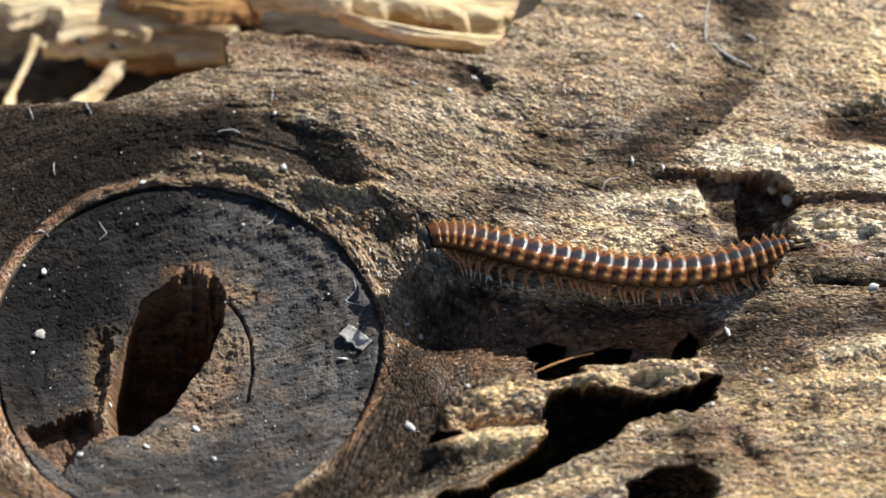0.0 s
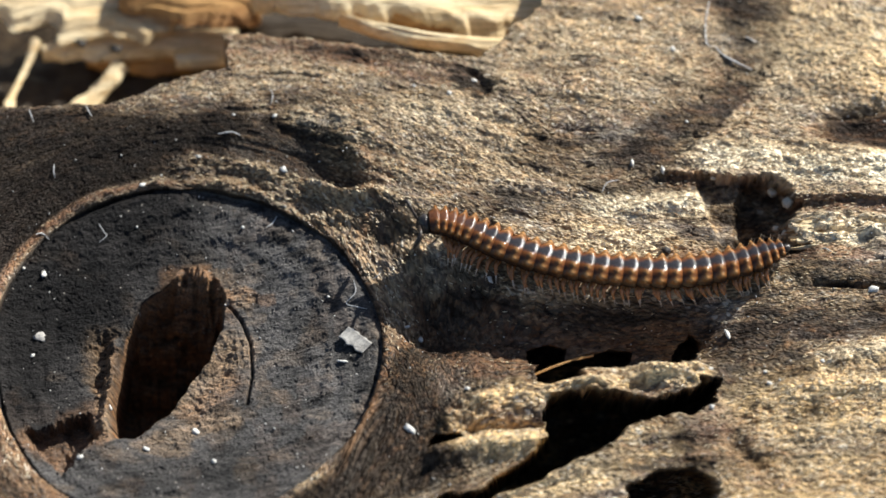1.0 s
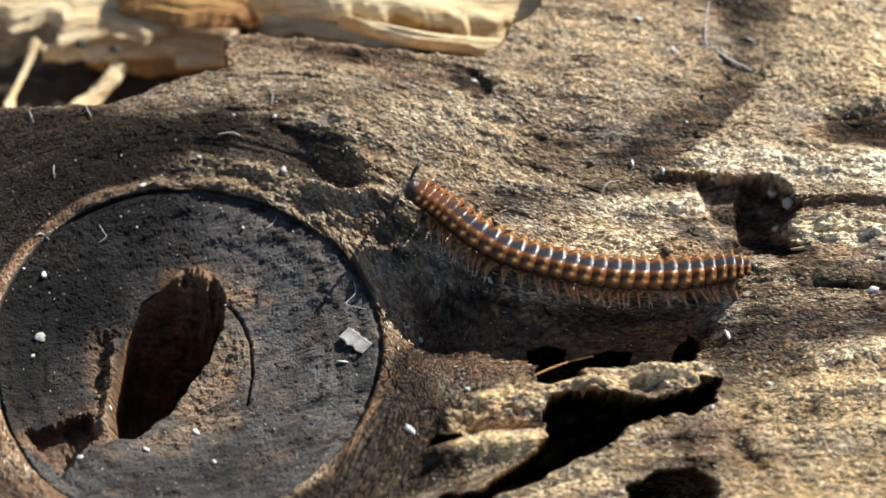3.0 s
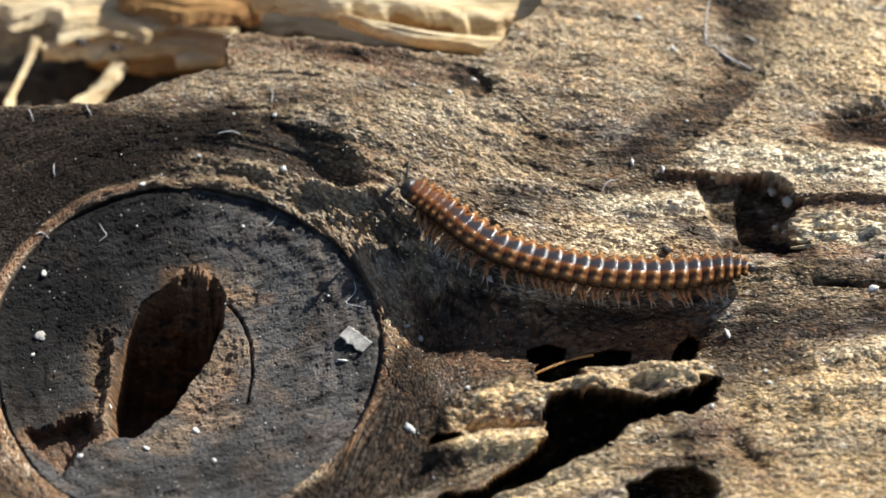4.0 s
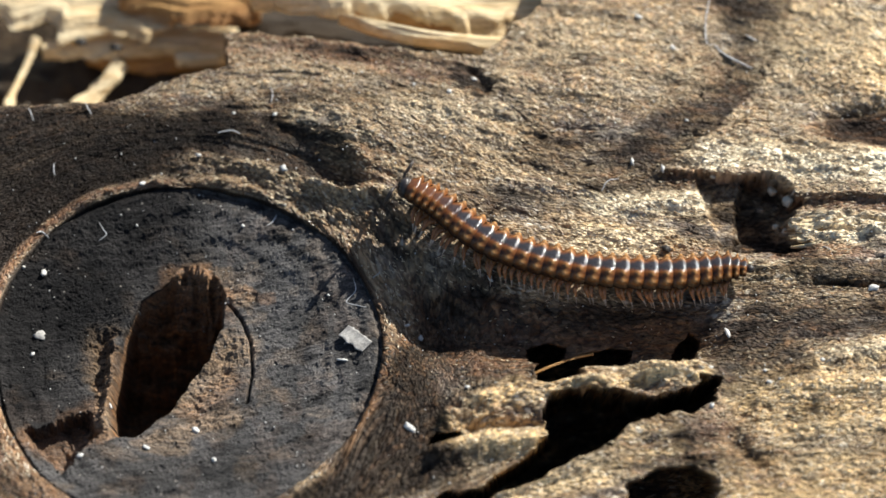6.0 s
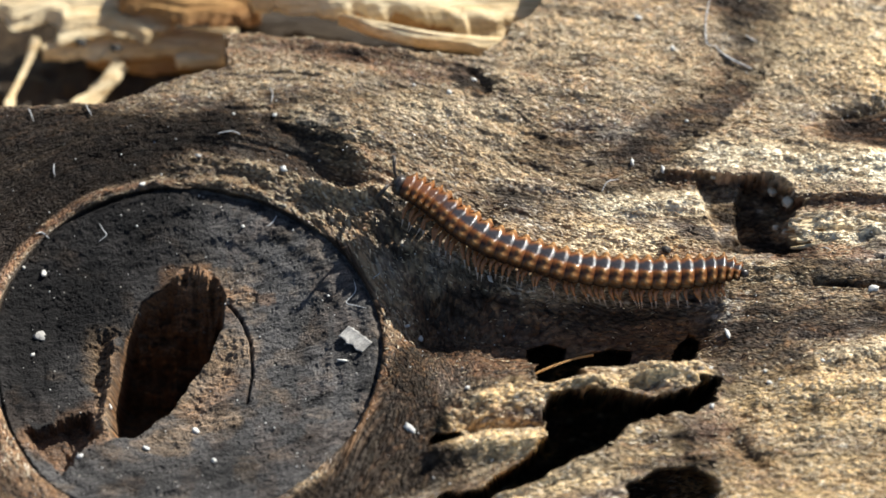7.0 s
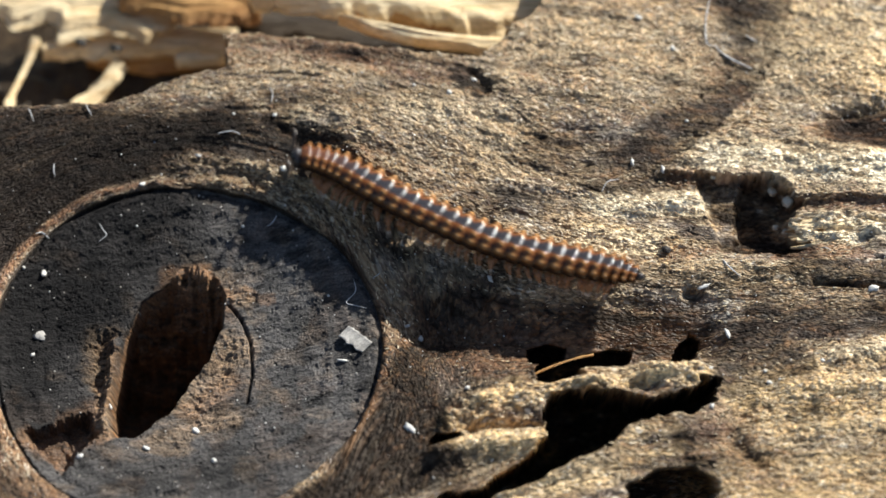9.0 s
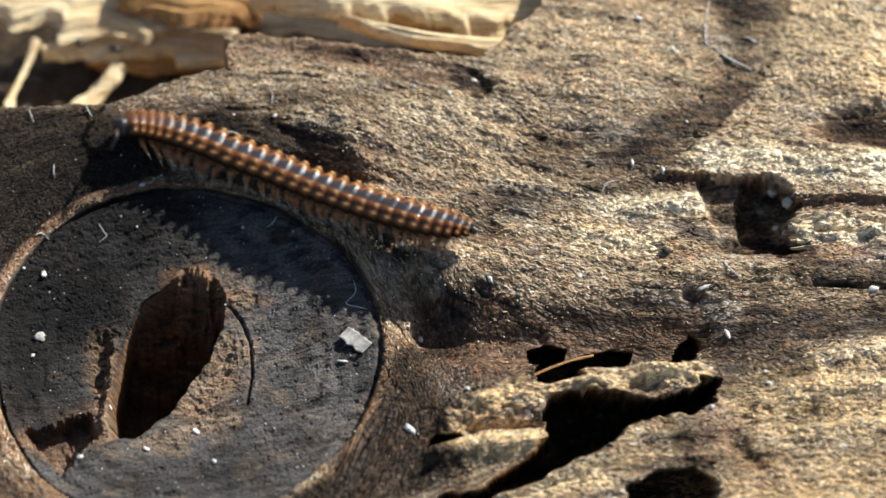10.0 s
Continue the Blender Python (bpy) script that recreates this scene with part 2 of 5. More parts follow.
gx, gy = spread(-20.4, 20.4, 0.034, 120.0), spread(-13.4, 14.2, 0.038, 48.0)
X, Y = np.meshgrid(gx, gy)
KX, KY, KR = -11.40, -5.30, 8.55     # middle and radius of the knot
dx, dy = X - KX, Y - KY
rad = np.hypot(dx, dy)
ang = np.arctan2(dy, dx)
flow = (9.4 / np.maximum(rad, 6.0)) ** 2
U, V = dx * (1 + flow), dy * (1 - flow)          # along and across the grain, which parts round the knot
V = V + 0.35 * fbm(U / 9, V / 3, 2, 5)
wob1, wob2 = fbm(U / 3.5, V / 1.4, 3, 11), fbm(U / 3.5, V / 1.4, 3, 23)
fine1, fine2 = fbm(U / 0.5, V / 0.22, 2, 31), fbm(U / 0.5, V / 0.22, 2, 37)
XW, YW = X + 0.35 * wob1 + 0.09 * fine1, Y + 0.28 * wob2 + 0.08 * fine2     # ragged coordinates
XS, YS = X + 0.10 * wob1 + 0.07 * fine1, Y + 0.09 * wob2 + 0.06 * fine2     # slightly ragged ones
XM, YM = X + 0.2 * wob1 + 0.10 * fine1, Y + 0.2 * wob2 + 0.10 * fine2
PALE, DARK, WARM, CREAMY = np.full_like(X, 0.30), np.zeros_like(X), np.zeros_like(X), np.zeros_like(X)
GILD = np.zeros_like(X)
H = 0.22 * fbm(X / 8, Y / 7, 2, 3)
SHIFT = np.zeros_like(X)


def near(a, b, xs, ys):
    """Distance from the line between two places."""
    ax, ay, bx, by = a[0], a[1], b[0] - a[0], b[1] - a[1]
    f = np.clip(((xs - ax) * bx + (ys - ay) * by) / max(bx * bx + by * by, 1e-9), 0, 1)
    return np.hypot(xs - ax - f * bx, ys - ay - f * by)


def inside(*corners, xs=None, ys=None):
    """Signed distance from an outline, negative within."""
    xs, ys = XS if xs is None else xs, YS if ys is None else ys
    best, odd = np.full_like(X, 1e9), np.zeros(X.shape, bool)
    for k in range(len(corners)):
        (ax, ay), (bx, by) = corners[k - 1], corners[k]
        best = np.minimum(best, near((ax, ay), (bx, by), xs, ys))
        if ay != by:
            odd ^= ((ys < ay) != (ys < by)) & (xs < ax + (ys - ay) * (bx - ax) / (by - ay))
    return np.where(odd, -best, best)


def lay_tone(field, value, a, b, width, soft=0.45):
    """Lays one tone, stain or shade alike, along a line with ragged edges."""
    f = 1 - step(width * (1 - soft), width * (1 + soft), near(a, b, XW, YW))
    field += (value - field) * f


def swell(height, a, b, width, power=1.0):
    """Raises or sinks the wood softly along a line."""
    global H
    H += height * np.exp(-(near(a, b, X + 0.12 * wob1, Y + 0.12 * wob2) / width) ** 2 * power)


def sink(floor, soft, outline, lip=0.0, lean=0.58):
    """Breaks the wood away within an outline, down to a rough floor that runs in under the far edge."""
    global H
    global SHIFT
    f = step(soft, -soft, outline)
    before = H
    H = H + (floor + 0.25 * wob1 - H) * f
    SHIFT = SHIFT + lean * np.maximum(before - H, 0)
    if lip:
        H += lip * np.exp(-(outline / 0.35) ** 2) * (outline > 0)


def terrain():
    """Tones and relief of the wood, feature by feature."""
    global H
    # tones: pale soft rot
    for a, b, w, v in (
        ((-5.69, 6.92), (3.71, 7.23), 1.2, 0.72), ((-4.15, 5.25), (2.93, 4.80), 1.3, 0.62), ((3.75, 11.54), (10.17, 11.54), 2.4, 0.62),
        ((2.96, 8.76), (10.62, 8.76), 1.7, 0.62), ((16.59, 11.54), (20.13, 11.54), 2.6, 0.58), ((15.72, 8.76), (20.03, 9.37), 1.6, 0.75),
        ((11.29, 5.25), (20.60, 4.20), 0.85, 1.05), ((6.94, 2.40), (10.71, 2.40), 0.8, 0.95), ((5.91, 0.47), (9.66, 0.32), 0.65, 1.05),
        ((9.90, 0.03), (12.40, 0.03), 0.35, 0.7), ((5.38, -1.73), (15.36, -1.15), 0.8, 0.55), ((12.85, -1.73), (14.82, -2.32), 0.8, 0.5),
        ((16.92, -5.79), (20.15, -5.21), 0.8, 0.85), ((13.87, -8.35), (20.01, -8.07), 1.3, 0.75), ((13.32, -10.32), (19.90, -10.32), 1.4, 0.7),
        ((11.31, -12.28), (19.82, -12.00), 1.2, 0.75), ((2.82, -12.28), (6.72, -11.16), 0.9, 0.75), ((7.22, -10.04), (9.92, -9.48), 0.8, 0.6),
        ((-0.10, -10.04), (4.06, -9.48), 0.6, 0.8), ((4.33, -6.93), (11.22, -6.64), 0.6, 0.85), ((-0.10, -8.92), (4.32, -7.22), 0.5, 0.6), ((-0.59, -5.79), (4.34, -5.79), 1.1, 0.12),
        ((-1.59, -2.32), (1.89, -2.90), 0.9, 0.1), ((-8.80, 9.99), (-3.67, 8.76), 0.7, 0.45), ((-11.07, 8.76), (-7.76, 9.06), 0.5, 0.4),
        ((15.93, 0.92), (18.18, 0.62), 0.45, 1.0), ((-4.63, 2.70), (-2.37, 2.70), 0.4, 0.6), ((-7.68, 4.65), (-5.39, 3.30), 0.22, 0.6),
    ):
        lay_tone(PALE, v, a, b, w)
    # tones: dark grey weathering, with shade over the furrow put in as well
    for a, b, w, v in (
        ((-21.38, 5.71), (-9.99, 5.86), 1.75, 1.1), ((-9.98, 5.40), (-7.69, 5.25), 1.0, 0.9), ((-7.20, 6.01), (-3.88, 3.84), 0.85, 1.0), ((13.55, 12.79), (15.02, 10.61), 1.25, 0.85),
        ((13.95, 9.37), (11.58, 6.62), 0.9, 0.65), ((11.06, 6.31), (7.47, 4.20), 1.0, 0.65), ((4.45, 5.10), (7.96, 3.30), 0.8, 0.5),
        ((1.16, 2.40), (6.68, 2.10), 0.6, 0.5), ((-2.61, 1.51), (1.91, 1.21), 0.7, 0.5), ((-4.61, 1.21), (-1.60, -0.56), 0.6, 0.6),
        ((0.41, 9.53), (1.94, 8.30), 0.45, 0.8), ((-5.74, 10.61), (0.15, 9.99), 0.45, 0.45), ((-7.74, 7.84), (-0.10, 7.84), 0.5, 0.5),
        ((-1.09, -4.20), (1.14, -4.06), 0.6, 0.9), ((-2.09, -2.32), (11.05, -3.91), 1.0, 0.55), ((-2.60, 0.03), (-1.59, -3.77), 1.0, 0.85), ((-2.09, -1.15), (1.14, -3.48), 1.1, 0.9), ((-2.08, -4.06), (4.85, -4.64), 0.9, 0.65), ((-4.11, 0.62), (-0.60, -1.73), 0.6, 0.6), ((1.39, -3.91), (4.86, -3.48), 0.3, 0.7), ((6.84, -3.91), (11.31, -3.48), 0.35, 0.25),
        ((-2.09, -1.73), (2.89, -1.15), 0.6, 0.35), ((15.86, -1.15), (20.32, -1.73), 0.9, 0.7), ((14.03, -3.48), (20.23, -3.48), 0.8, 0.65),
        ((13.50, -4.64), (15.67, -6.07), 0.9, 0.7), ((12.43, -7.22), (13.41, -7.50), 0.5, 0.6), ((11.52, -4.64), (12.71, -6.36), 0.4, 0.4),
        ((11.98, 3.00), (13.94, 1.21), 0.8, 0.6), ((10.43, 1.21), (12.15, 0.03), 0.5, 0.6), ((12.66, 0.32), (15.90, 0.03), 0.5, 0.8),
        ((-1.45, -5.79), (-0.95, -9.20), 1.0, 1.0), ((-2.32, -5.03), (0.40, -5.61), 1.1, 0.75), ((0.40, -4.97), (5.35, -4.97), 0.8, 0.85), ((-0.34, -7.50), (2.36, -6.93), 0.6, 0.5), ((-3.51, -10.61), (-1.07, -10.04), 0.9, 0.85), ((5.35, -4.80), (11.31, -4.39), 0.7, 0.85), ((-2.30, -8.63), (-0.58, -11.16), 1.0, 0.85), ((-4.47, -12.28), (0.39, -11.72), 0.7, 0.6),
        ((10.40, -9.76), (11.10, -11.16), 0.5, 0.5), ((13.33, -10.04), (13.79, -10.89), 0.4, 0.5), ((14.10, 6.01), (17.12, 5.56), 0.3, 0.55),
        ((14.23, 9.99), (15.70, 8.14), 0.35, 0.4), ((7.79, 7.84), (12.12, 7.84), 0.35, 0.3), ((-18.05, -12.56), (-20.56, -10.89), 0.5, 0.7),
        ((-2.12, 3.60), (1.41, 3.30), 0.2, 0.35), ((5.52, 9.37), (9.38, 10.61), 0.15, 0.3), ((14.84, -8.63), (16.31, -8.63), 0.3, 0.4),
        ((-1.08, -6.93), (2.86, -6.07), 0.6, 0.4), ((0.89, -5.21), (5.34, -4.78), 0.7, 0.6), ((5.34, -4.64), (11.52, -4.64), 0.5, 0.4), ((18.85, -1.15), (20.34, -1.15), 0.3, 0.8), ((-8.16, 3.30), (-4.62, 1.51), 0.3, 0.5),
    ):
        lay_tone(DARK, v, a, b, w)
    # tones: foxy red-brown
    for a, b, w, v in (
        ((-9.85, 11.07), (-3.69, 10.61), 0.9, 0.6), ((-3.69, 9.99), (0.41, 9.37), 0.7, 0.5), ((10.93, 11.23), (13.91, 8.14), 0.5, 0.4),
        ((9.89, -0.41), (18.89, -0.12), 0.28, 0.7), ((16.90, 6.31), (20.70, 6.16), 0.8, 0.5), ((9.99, 3.90), (14.27, 3.60), 0.3, 0.8),
        ((15.23, 2.25), (20.51, 2.25), 0.35, 0.6), ((-1.09, -3.48), (5.34, -4.64), 1.0, 0.6), ((0.15, -5.55), (4.35, -5.84), 0.8, 0.5), ((11.66, -8.63), (13.33, -10.04), 0.6, 0.4),
        ((-2.33, -2.90), (2.88, -2.61), 0.5, 0.5), ((-2.57, -4.64), (-2.07, -5.50), 0.5, 0.5), ((-0.10, -8.07), (2.84, -8.63), 0.3, 0.4),
        ((14.73, -11.72), (19.86, -11.16), 0.3, 0.3), ((-3.39, 4.80), (-2.62, 3.90), 0.5, 0.7), ((9.90, 0.03), (10.16, 0.32), 0.3, 0.6),
    ):
        lay_tone(WARM, v, a, b, w)
    # streaks and patches that follow the grain
    np.add(PALE, 0.22 * fbm(U / 4.5, V / 1.1, 3, 81) + 0.14 * fbm(U / 1.3, V / 0.35, 2, 83), out=PALE)
    np.add(DARK, 0.45 * step(0.2, 0.9, fbm(U / 5.0, V / 0.8, 3, 87)) + 0.3 * step(0.25, 0.8, fbm(U / 1.6, V / 0.3, 2, 89)), out=DARK)
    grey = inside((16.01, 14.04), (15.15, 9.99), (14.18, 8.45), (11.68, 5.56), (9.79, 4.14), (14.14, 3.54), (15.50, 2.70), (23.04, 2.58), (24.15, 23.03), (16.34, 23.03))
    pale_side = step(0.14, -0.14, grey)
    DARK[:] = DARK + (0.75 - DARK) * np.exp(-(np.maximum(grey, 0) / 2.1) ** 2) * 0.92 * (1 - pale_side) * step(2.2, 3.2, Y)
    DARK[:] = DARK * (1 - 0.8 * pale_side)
    # The hollow's shade is put in here as dark brown tone.
    lay_tone(DARK, 0.95, (17.91, 6.31), (21.21, 6.25), 0.95)
    lay_tone(WARM, 0.8, (17.40, 6.25), (21.21, 6.25), 0.8)
    PALE[:] = PALE + (np.maximum(PALE, 0.6) - PALE) * pale_side
    band = step(0.4, 0.9, rad - KR) * step(3.6, 2.4, rad - KR + 0.4 * wob1) * step(0.75, 1.15, ang)
    DARK[:] = DARK + (1.15 + 0.35 * step(-7.0, -13.0, X) - DARK) * band
    PALE[:] = PALE * (1 - 0.8 * band)
    for a, b, w, v in (((12.03, 4.65), (21.59, 3.75), 0.9, 1.0), ((6.94, 2.25), (10.84, 2.55), 0.75, 0.9), ((6.16, 0.47), (9.53, 0.18), 0.5, 1.0),
                       ((16.19, 1.06), (18.43, 0.77), 0.5, 0.8), ((-2.13, 6.92), (2.95, 7.23), 0.8, 0.35), ((13.09, 6.31), (13.84, 6.01), 0.3, 0.5),
                       ((16.32, 11.23), (20.96, 11.54), 2.0, 0.3), ((2.82, -12.28), (6.23, -11.16), 0.6, 0.4), ((0.39, -10.38), (3.69, -9.71), 0.5, 0.5), ((4.82, -7.07), (10.98, -6.59), 0.35, 0.45), ((17.19, -5.21), (20.16, -5.07), 0.4, 0.5)):
        lay_tone(CREAMY, v, a, b, w)
    for a, b, w, v in (((13.88, -8.07), (20.53, -7.50), 1.8, 0.8), ((11.08, -11.72), (19.85, -11.44), 1.5, 0.8), ((-0.10, -10.32), (4.30, -9.48), 0.8, 0.9), ((-0.10, -8.92), (5.31, -7.22), 0.7, 0.8),
                       ((4.32, -7.22), (11.47, -6.64), 0.5, 0.7), ((2.82, -12.00), (9.67, -9.76), 1.0, 0.6), ((16.87, 12.16), (20.87, 9.68), 2.2, 0.5), ((6.41, 0.62), (9.90, 0.03), 0.7, 0.4)):
        lay_tone(GILD, v, a, b, w)
    DARK[:] = DARK * (1 - 0.9 * CREAMY)
    # The hollow's shade again, over the cream: dark tone in, cream and pale out.
    lay_tone(DARK, 1.0, (17.9, 6.5), (21.72, 6.4), 1.0)
    lay_tone(WARM, 0.8, (17.66, 6.31), (21.72, 6.25), 0.75)
    CREAMY[:] = CREAMY * (1 - step(0.9, 0.4, near((18.17, 6.37), (21.72, 6.31), XW, YW)))
    PALE[:] = PALE * (1 - 0.8 * step(1.0, 0.4, near((18.17, 6.37), (21.72, 6.31), XW, YW)))
    PALE[:] = np.maximum(PALE, CREAMY * 1.05)
    # brown wood between furrow and slots, darkened to hold the slope's shade
    shaded_brown = step(0.5, -0.5, inside((-2.34, -2.53), (2.89, -3.12), (11.34, -3.12), (11.86, -4.28), (9.81, -4.91), (8.07, -5.14), (4.35, -5.92), (1.87, -6.27), (-1.09, -6.18), (-2.33, -4.68), xs=XW, ys=YW))
    DARK[:] = DARK + (0.60 - DARK) * shaded_brown * 0.9
    PALE[:] = PALE + (0.16 - PALE) * shaded_brown * 0.9
    WARM[:] = WARM + (0.45 - WARM) * shaded_brown * 0.9
    # Dark brown tones; the last two hold the millipede's cast shadow by the knot.
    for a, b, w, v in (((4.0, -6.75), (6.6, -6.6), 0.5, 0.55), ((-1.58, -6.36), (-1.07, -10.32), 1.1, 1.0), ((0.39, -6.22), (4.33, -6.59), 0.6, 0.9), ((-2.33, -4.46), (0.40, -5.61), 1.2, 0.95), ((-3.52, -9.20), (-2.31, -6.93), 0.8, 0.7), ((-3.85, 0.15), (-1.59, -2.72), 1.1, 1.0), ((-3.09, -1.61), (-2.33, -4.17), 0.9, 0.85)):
        lay_tone(DARK, v, a, b, w, 0.8)
        lay_tone(WARM, 0.6, a, b, w, 0.8)
    # Lit ridge of the bar, put in as a strip without DARK.
    lay_tone(DARK, 0.1, (4.94, -7.33), (10.72, -6.99), 0.22)
    rim = rad - KR - 0.18 * np.sin(3 * ang + 1) - 0.07 * wob1
    near_side = step(-1.75, -2.15, ang)
    ridge = np.exp(-((rim - 0.30 - 0.35 * near_side) / (np.where(ang > 1.0, 0.2, 0.3) + 0.35 * near_side)) ** 2)
    upper = step(1.0, 1.5, ang) + step(-1.7, -2.2, ang)
    for field, value, f in ((WARM, 1.1, ridge * upper), (DARK, 0.1, ridge * upper * 0.9), (PALE, 0.2, ridge * upper), (PALE, 0.55, ridge * near_side), (WARM, 0.75, ridge * near_side),
                            (DARK, 0.75, ridge * step(-0.9, -0.3, ang) * step(0.35, 0.0, ang)), (WARM, 0.7, ridge * step(-0.9, -0.3, ang) * step(0.35, 0.0, ang)),
                            (PALE, 0.3, ridge * step(-0.9, -0.3, ang) * step(0.35, 0.0, ang))):
        field += (value - field) * f

    belt = step(0.1, 0.3, rim) * step(2.6, 1.4, rim + 0.4 * wob1) * step(-0.3, 0.2, ang) * step(2.0, 1.4, ang)
    for field, value in ((PALE, 0.46), (DARK, 0.1), (WARM, 0.15)):
        field += (value - field) * belt * 0.85
    H += belt * 0.05 * fbm(X / 0.35, Y / 0.28, 3, 79, 0.6)
    charred = step(0.25, 0.7, rim) * step(3.6, 2.0, rim + 0.5 * wob1) * step(-1.5, -1.1, ang) * step(0.2, -0.08, ang)
    for field, value in ((PALE, 0.3), (DARK, 1.05), (WARM, 0.15)):
        field += (value - field) * charred * 0.9
    for a, b, w, v in (((12.6, -6.2), (14.5, -5.2), 1.2, 0.75), ((0.2, -6.1), (3.8, -6.5), 1.0, 0.65), ((-21.0, 4.5), (-19.6, 1.8), 1.5, 1.4)):
        lay_tone(DARK, v, a, b, w)
    lay_tone(WARM, 0.5, (12.0, -8.8), (13.4, -10.6), 1.2)

    # relief: coarse fibres and crumbs, stronger where the rot is pale
    soft = np.clip(PALE, 0, 1) * (1 - 0.6 * np.clip(DARK, 0, 1))
    fibre = fbm(U / 1.6, V / 0.22, 3, 41)
    crumb = fbm(U / 0.30, V / 0.20, 3, 47, 0.65)
    lump = fbm(U / 1.1, V / 0.7, 2, 49)
    grain = fbm(U / 0.15, V / 0.10, 2, 45, 0.6)
    H += 0.035 * fbm(X / 0.24, Y / 0.2, 3, 75, 0.6) * np.exp(-(rim / 1.6) ** 2) * (ang < 0.9)
    bar = np.exp(-(near((0.15, -8.60), (11.49, -6.18), X, Y) / 0.75) ** 2)
    H += bar * (0.30 + 0.30 * fbm(X / 0.9, Y / 0.6, 3, 73)) + 0.018 * soft * fbm(X / 0.16, Y / 0.14, 2, 74)
    H += (0.025 + 0.02 * soft) * fibre + (0.012 + 0.028 * soft) * crumb + (0.03 + 0.07 * soft) * lump + (0.006 + 0.016 * soft) * grain
    furrow = np.abs(fbm(U / 4, V / 0.55, 3, 53))
    H -= 0.10 * step(0.08, 0.0, furrow) * step(-0.2, 0.4, fbm(X / 2, Y / 2, 2, 57))
    H += 0.07 * fbm(U / 3, V / 1.2, 2, 59)
    # swells and furrows
    swell(0.55, (-3.66, 6.62), (6.79, 8.76), 2.2)
    swell(-0.5, (-2.60, 0.62), (1.91, 1.21), 0.9)
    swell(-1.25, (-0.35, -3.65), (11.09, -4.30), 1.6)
    swell(-0.4, (-2.34, -1.73), (0.15, -4.35), 1.3)
    swell(-0.5, (2.5, -5.1), (10.5, -5.0), 0.75)
    swell(0.35, (10.37, -1.15), (17.85, -1.15), 0.9)
    swell(0.45, (-3.12, 2.70), (-5.64, 3.30), 0.35)
    swell(-0.5, (10.72, -2.26), (11.04, -2.37), 0.2)
    swell(-0.35, (1.64, -1.73), (1.94, -1.97), 0.18)
    swell(-0.15, (-7.21, 6.25), (-4.66, 5.34), 0.2)
    sink(-0.6, 0.8, inside((16.40, 6.56), (17.96, 7.35), (19.95, 7.53), (23.31, 7.53), (23.17, 4.95), (19.84, 5.16), (18.39, 5.65), (16.89, 6.01)), lean=0.0)
    swell(0.25, (4.34, -6.32), (11.25, -6.18), 0.5)
    swell(0.25, (17.43, -5.21), (20.16, -5.07), 0.8)
    swell(0.25, (15.14, -7.22), (20.07, -6.93), 0.6)
    swell(-0.25, (12.61, -9.48), (13.54, -10.89), 0.4)
    swell(0.65, (-0.22, -10.49), (3.6, -9.75), 0.6)
    swell(0.25, (1.62, -8.12), (2.11, -8.49), 0.5)
    swell(0.28, (3.47, -7.16), (4.08, -7.50), 0.45)
    swell(0.2, (0.15, -8.49), (0.64, -8.63), 0.4)
    swell(-0.35, (1.12, -9.26), (4.19, -8.86), 0.2)
    swell(0.25, (2.33, -12.22), (7.22, -10.32), 0.55)
    swell(0.25, (7.72, -9.54), (10.43, -8.86), 0.5)
    swell(0.2, (8.77, -6.07), (9.75, -6.50), 0.3)
    swell(0.3, (5.55, -7.22), (6.78, -7.07), 0.25)

    swell(-0.2, (2.16, 2.85), (6.44, 2.70), 0.35)
    swell(-0.4, (1.18, 9.37), (1.94, 8.30), 0.25)
    swell(-0.25, (-0.97, -4.00), (4.36, -3.83), 0.4)
    swell(-0.3, (16.33, -1.88), (19.31, -2.02), 0.12)
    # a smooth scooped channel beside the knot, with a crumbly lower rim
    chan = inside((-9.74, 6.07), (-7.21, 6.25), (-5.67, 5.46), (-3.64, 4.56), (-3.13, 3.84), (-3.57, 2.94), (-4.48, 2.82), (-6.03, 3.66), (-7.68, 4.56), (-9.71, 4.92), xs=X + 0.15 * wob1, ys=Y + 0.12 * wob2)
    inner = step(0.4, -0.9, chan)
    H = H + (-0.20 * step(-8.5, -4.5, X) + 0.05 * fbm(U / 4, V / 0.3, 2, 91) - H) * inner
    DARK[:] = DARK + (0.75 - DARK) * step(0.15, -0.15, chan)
    WARM[:] = WARM + (0.8 - WARM) * np.exp(-(near((-3.51, 4.35), (-3.38, 3.30), XS, YS) / 0.45) ** 2)
    DARK[:] = DARK * (1 - 0.7 * np.exp(-(near((-3.51, 4.50), (-3.25, 3.30), XS, YS) / 0.3) ** 2))
    crumbs = np.exp(-(near((-8.94, 4.44), (-4.38, 2.52), XS, YS) / 0.35) ** 2)
    DARK[:] = DARK * (1 - 0.8 * crumbs)
    PALE[:] = PALE + (0.62 - PALE) * crumbs
    H += crumbs * (0.10 + 0.05 * fbm(X / 0.22, Y / 0.2, 2, 93))
    # the pale ledge, the hollow under it and its lower lip
    ledge = inside((9.60, 4.00), (10.86, 3.88), (14.12, 3.46), (15.47, 2.51), (23.00, 2.39), (23.32, 7.84), (16.15, 6.77), (13.88, 7.07), (11.30, 5.56))
    H += 0.32 * step(0.16, -0.16, ledge)
    sink(-0.42, 0.14, inside((11.20, 3.96), (14.14, 3.48), (15.50, 2.64), (15.99, 2.34), (14.85, 2.04), (14.20, 1.57), (15.07, 1.15), (16.40, 0.09), (13.64, -0.27), (12.29, -0.32), (12.12, 0.77), (11.84, 1.57), (11.59, 2.25), (11.38, 3.00)), lean=0.3)
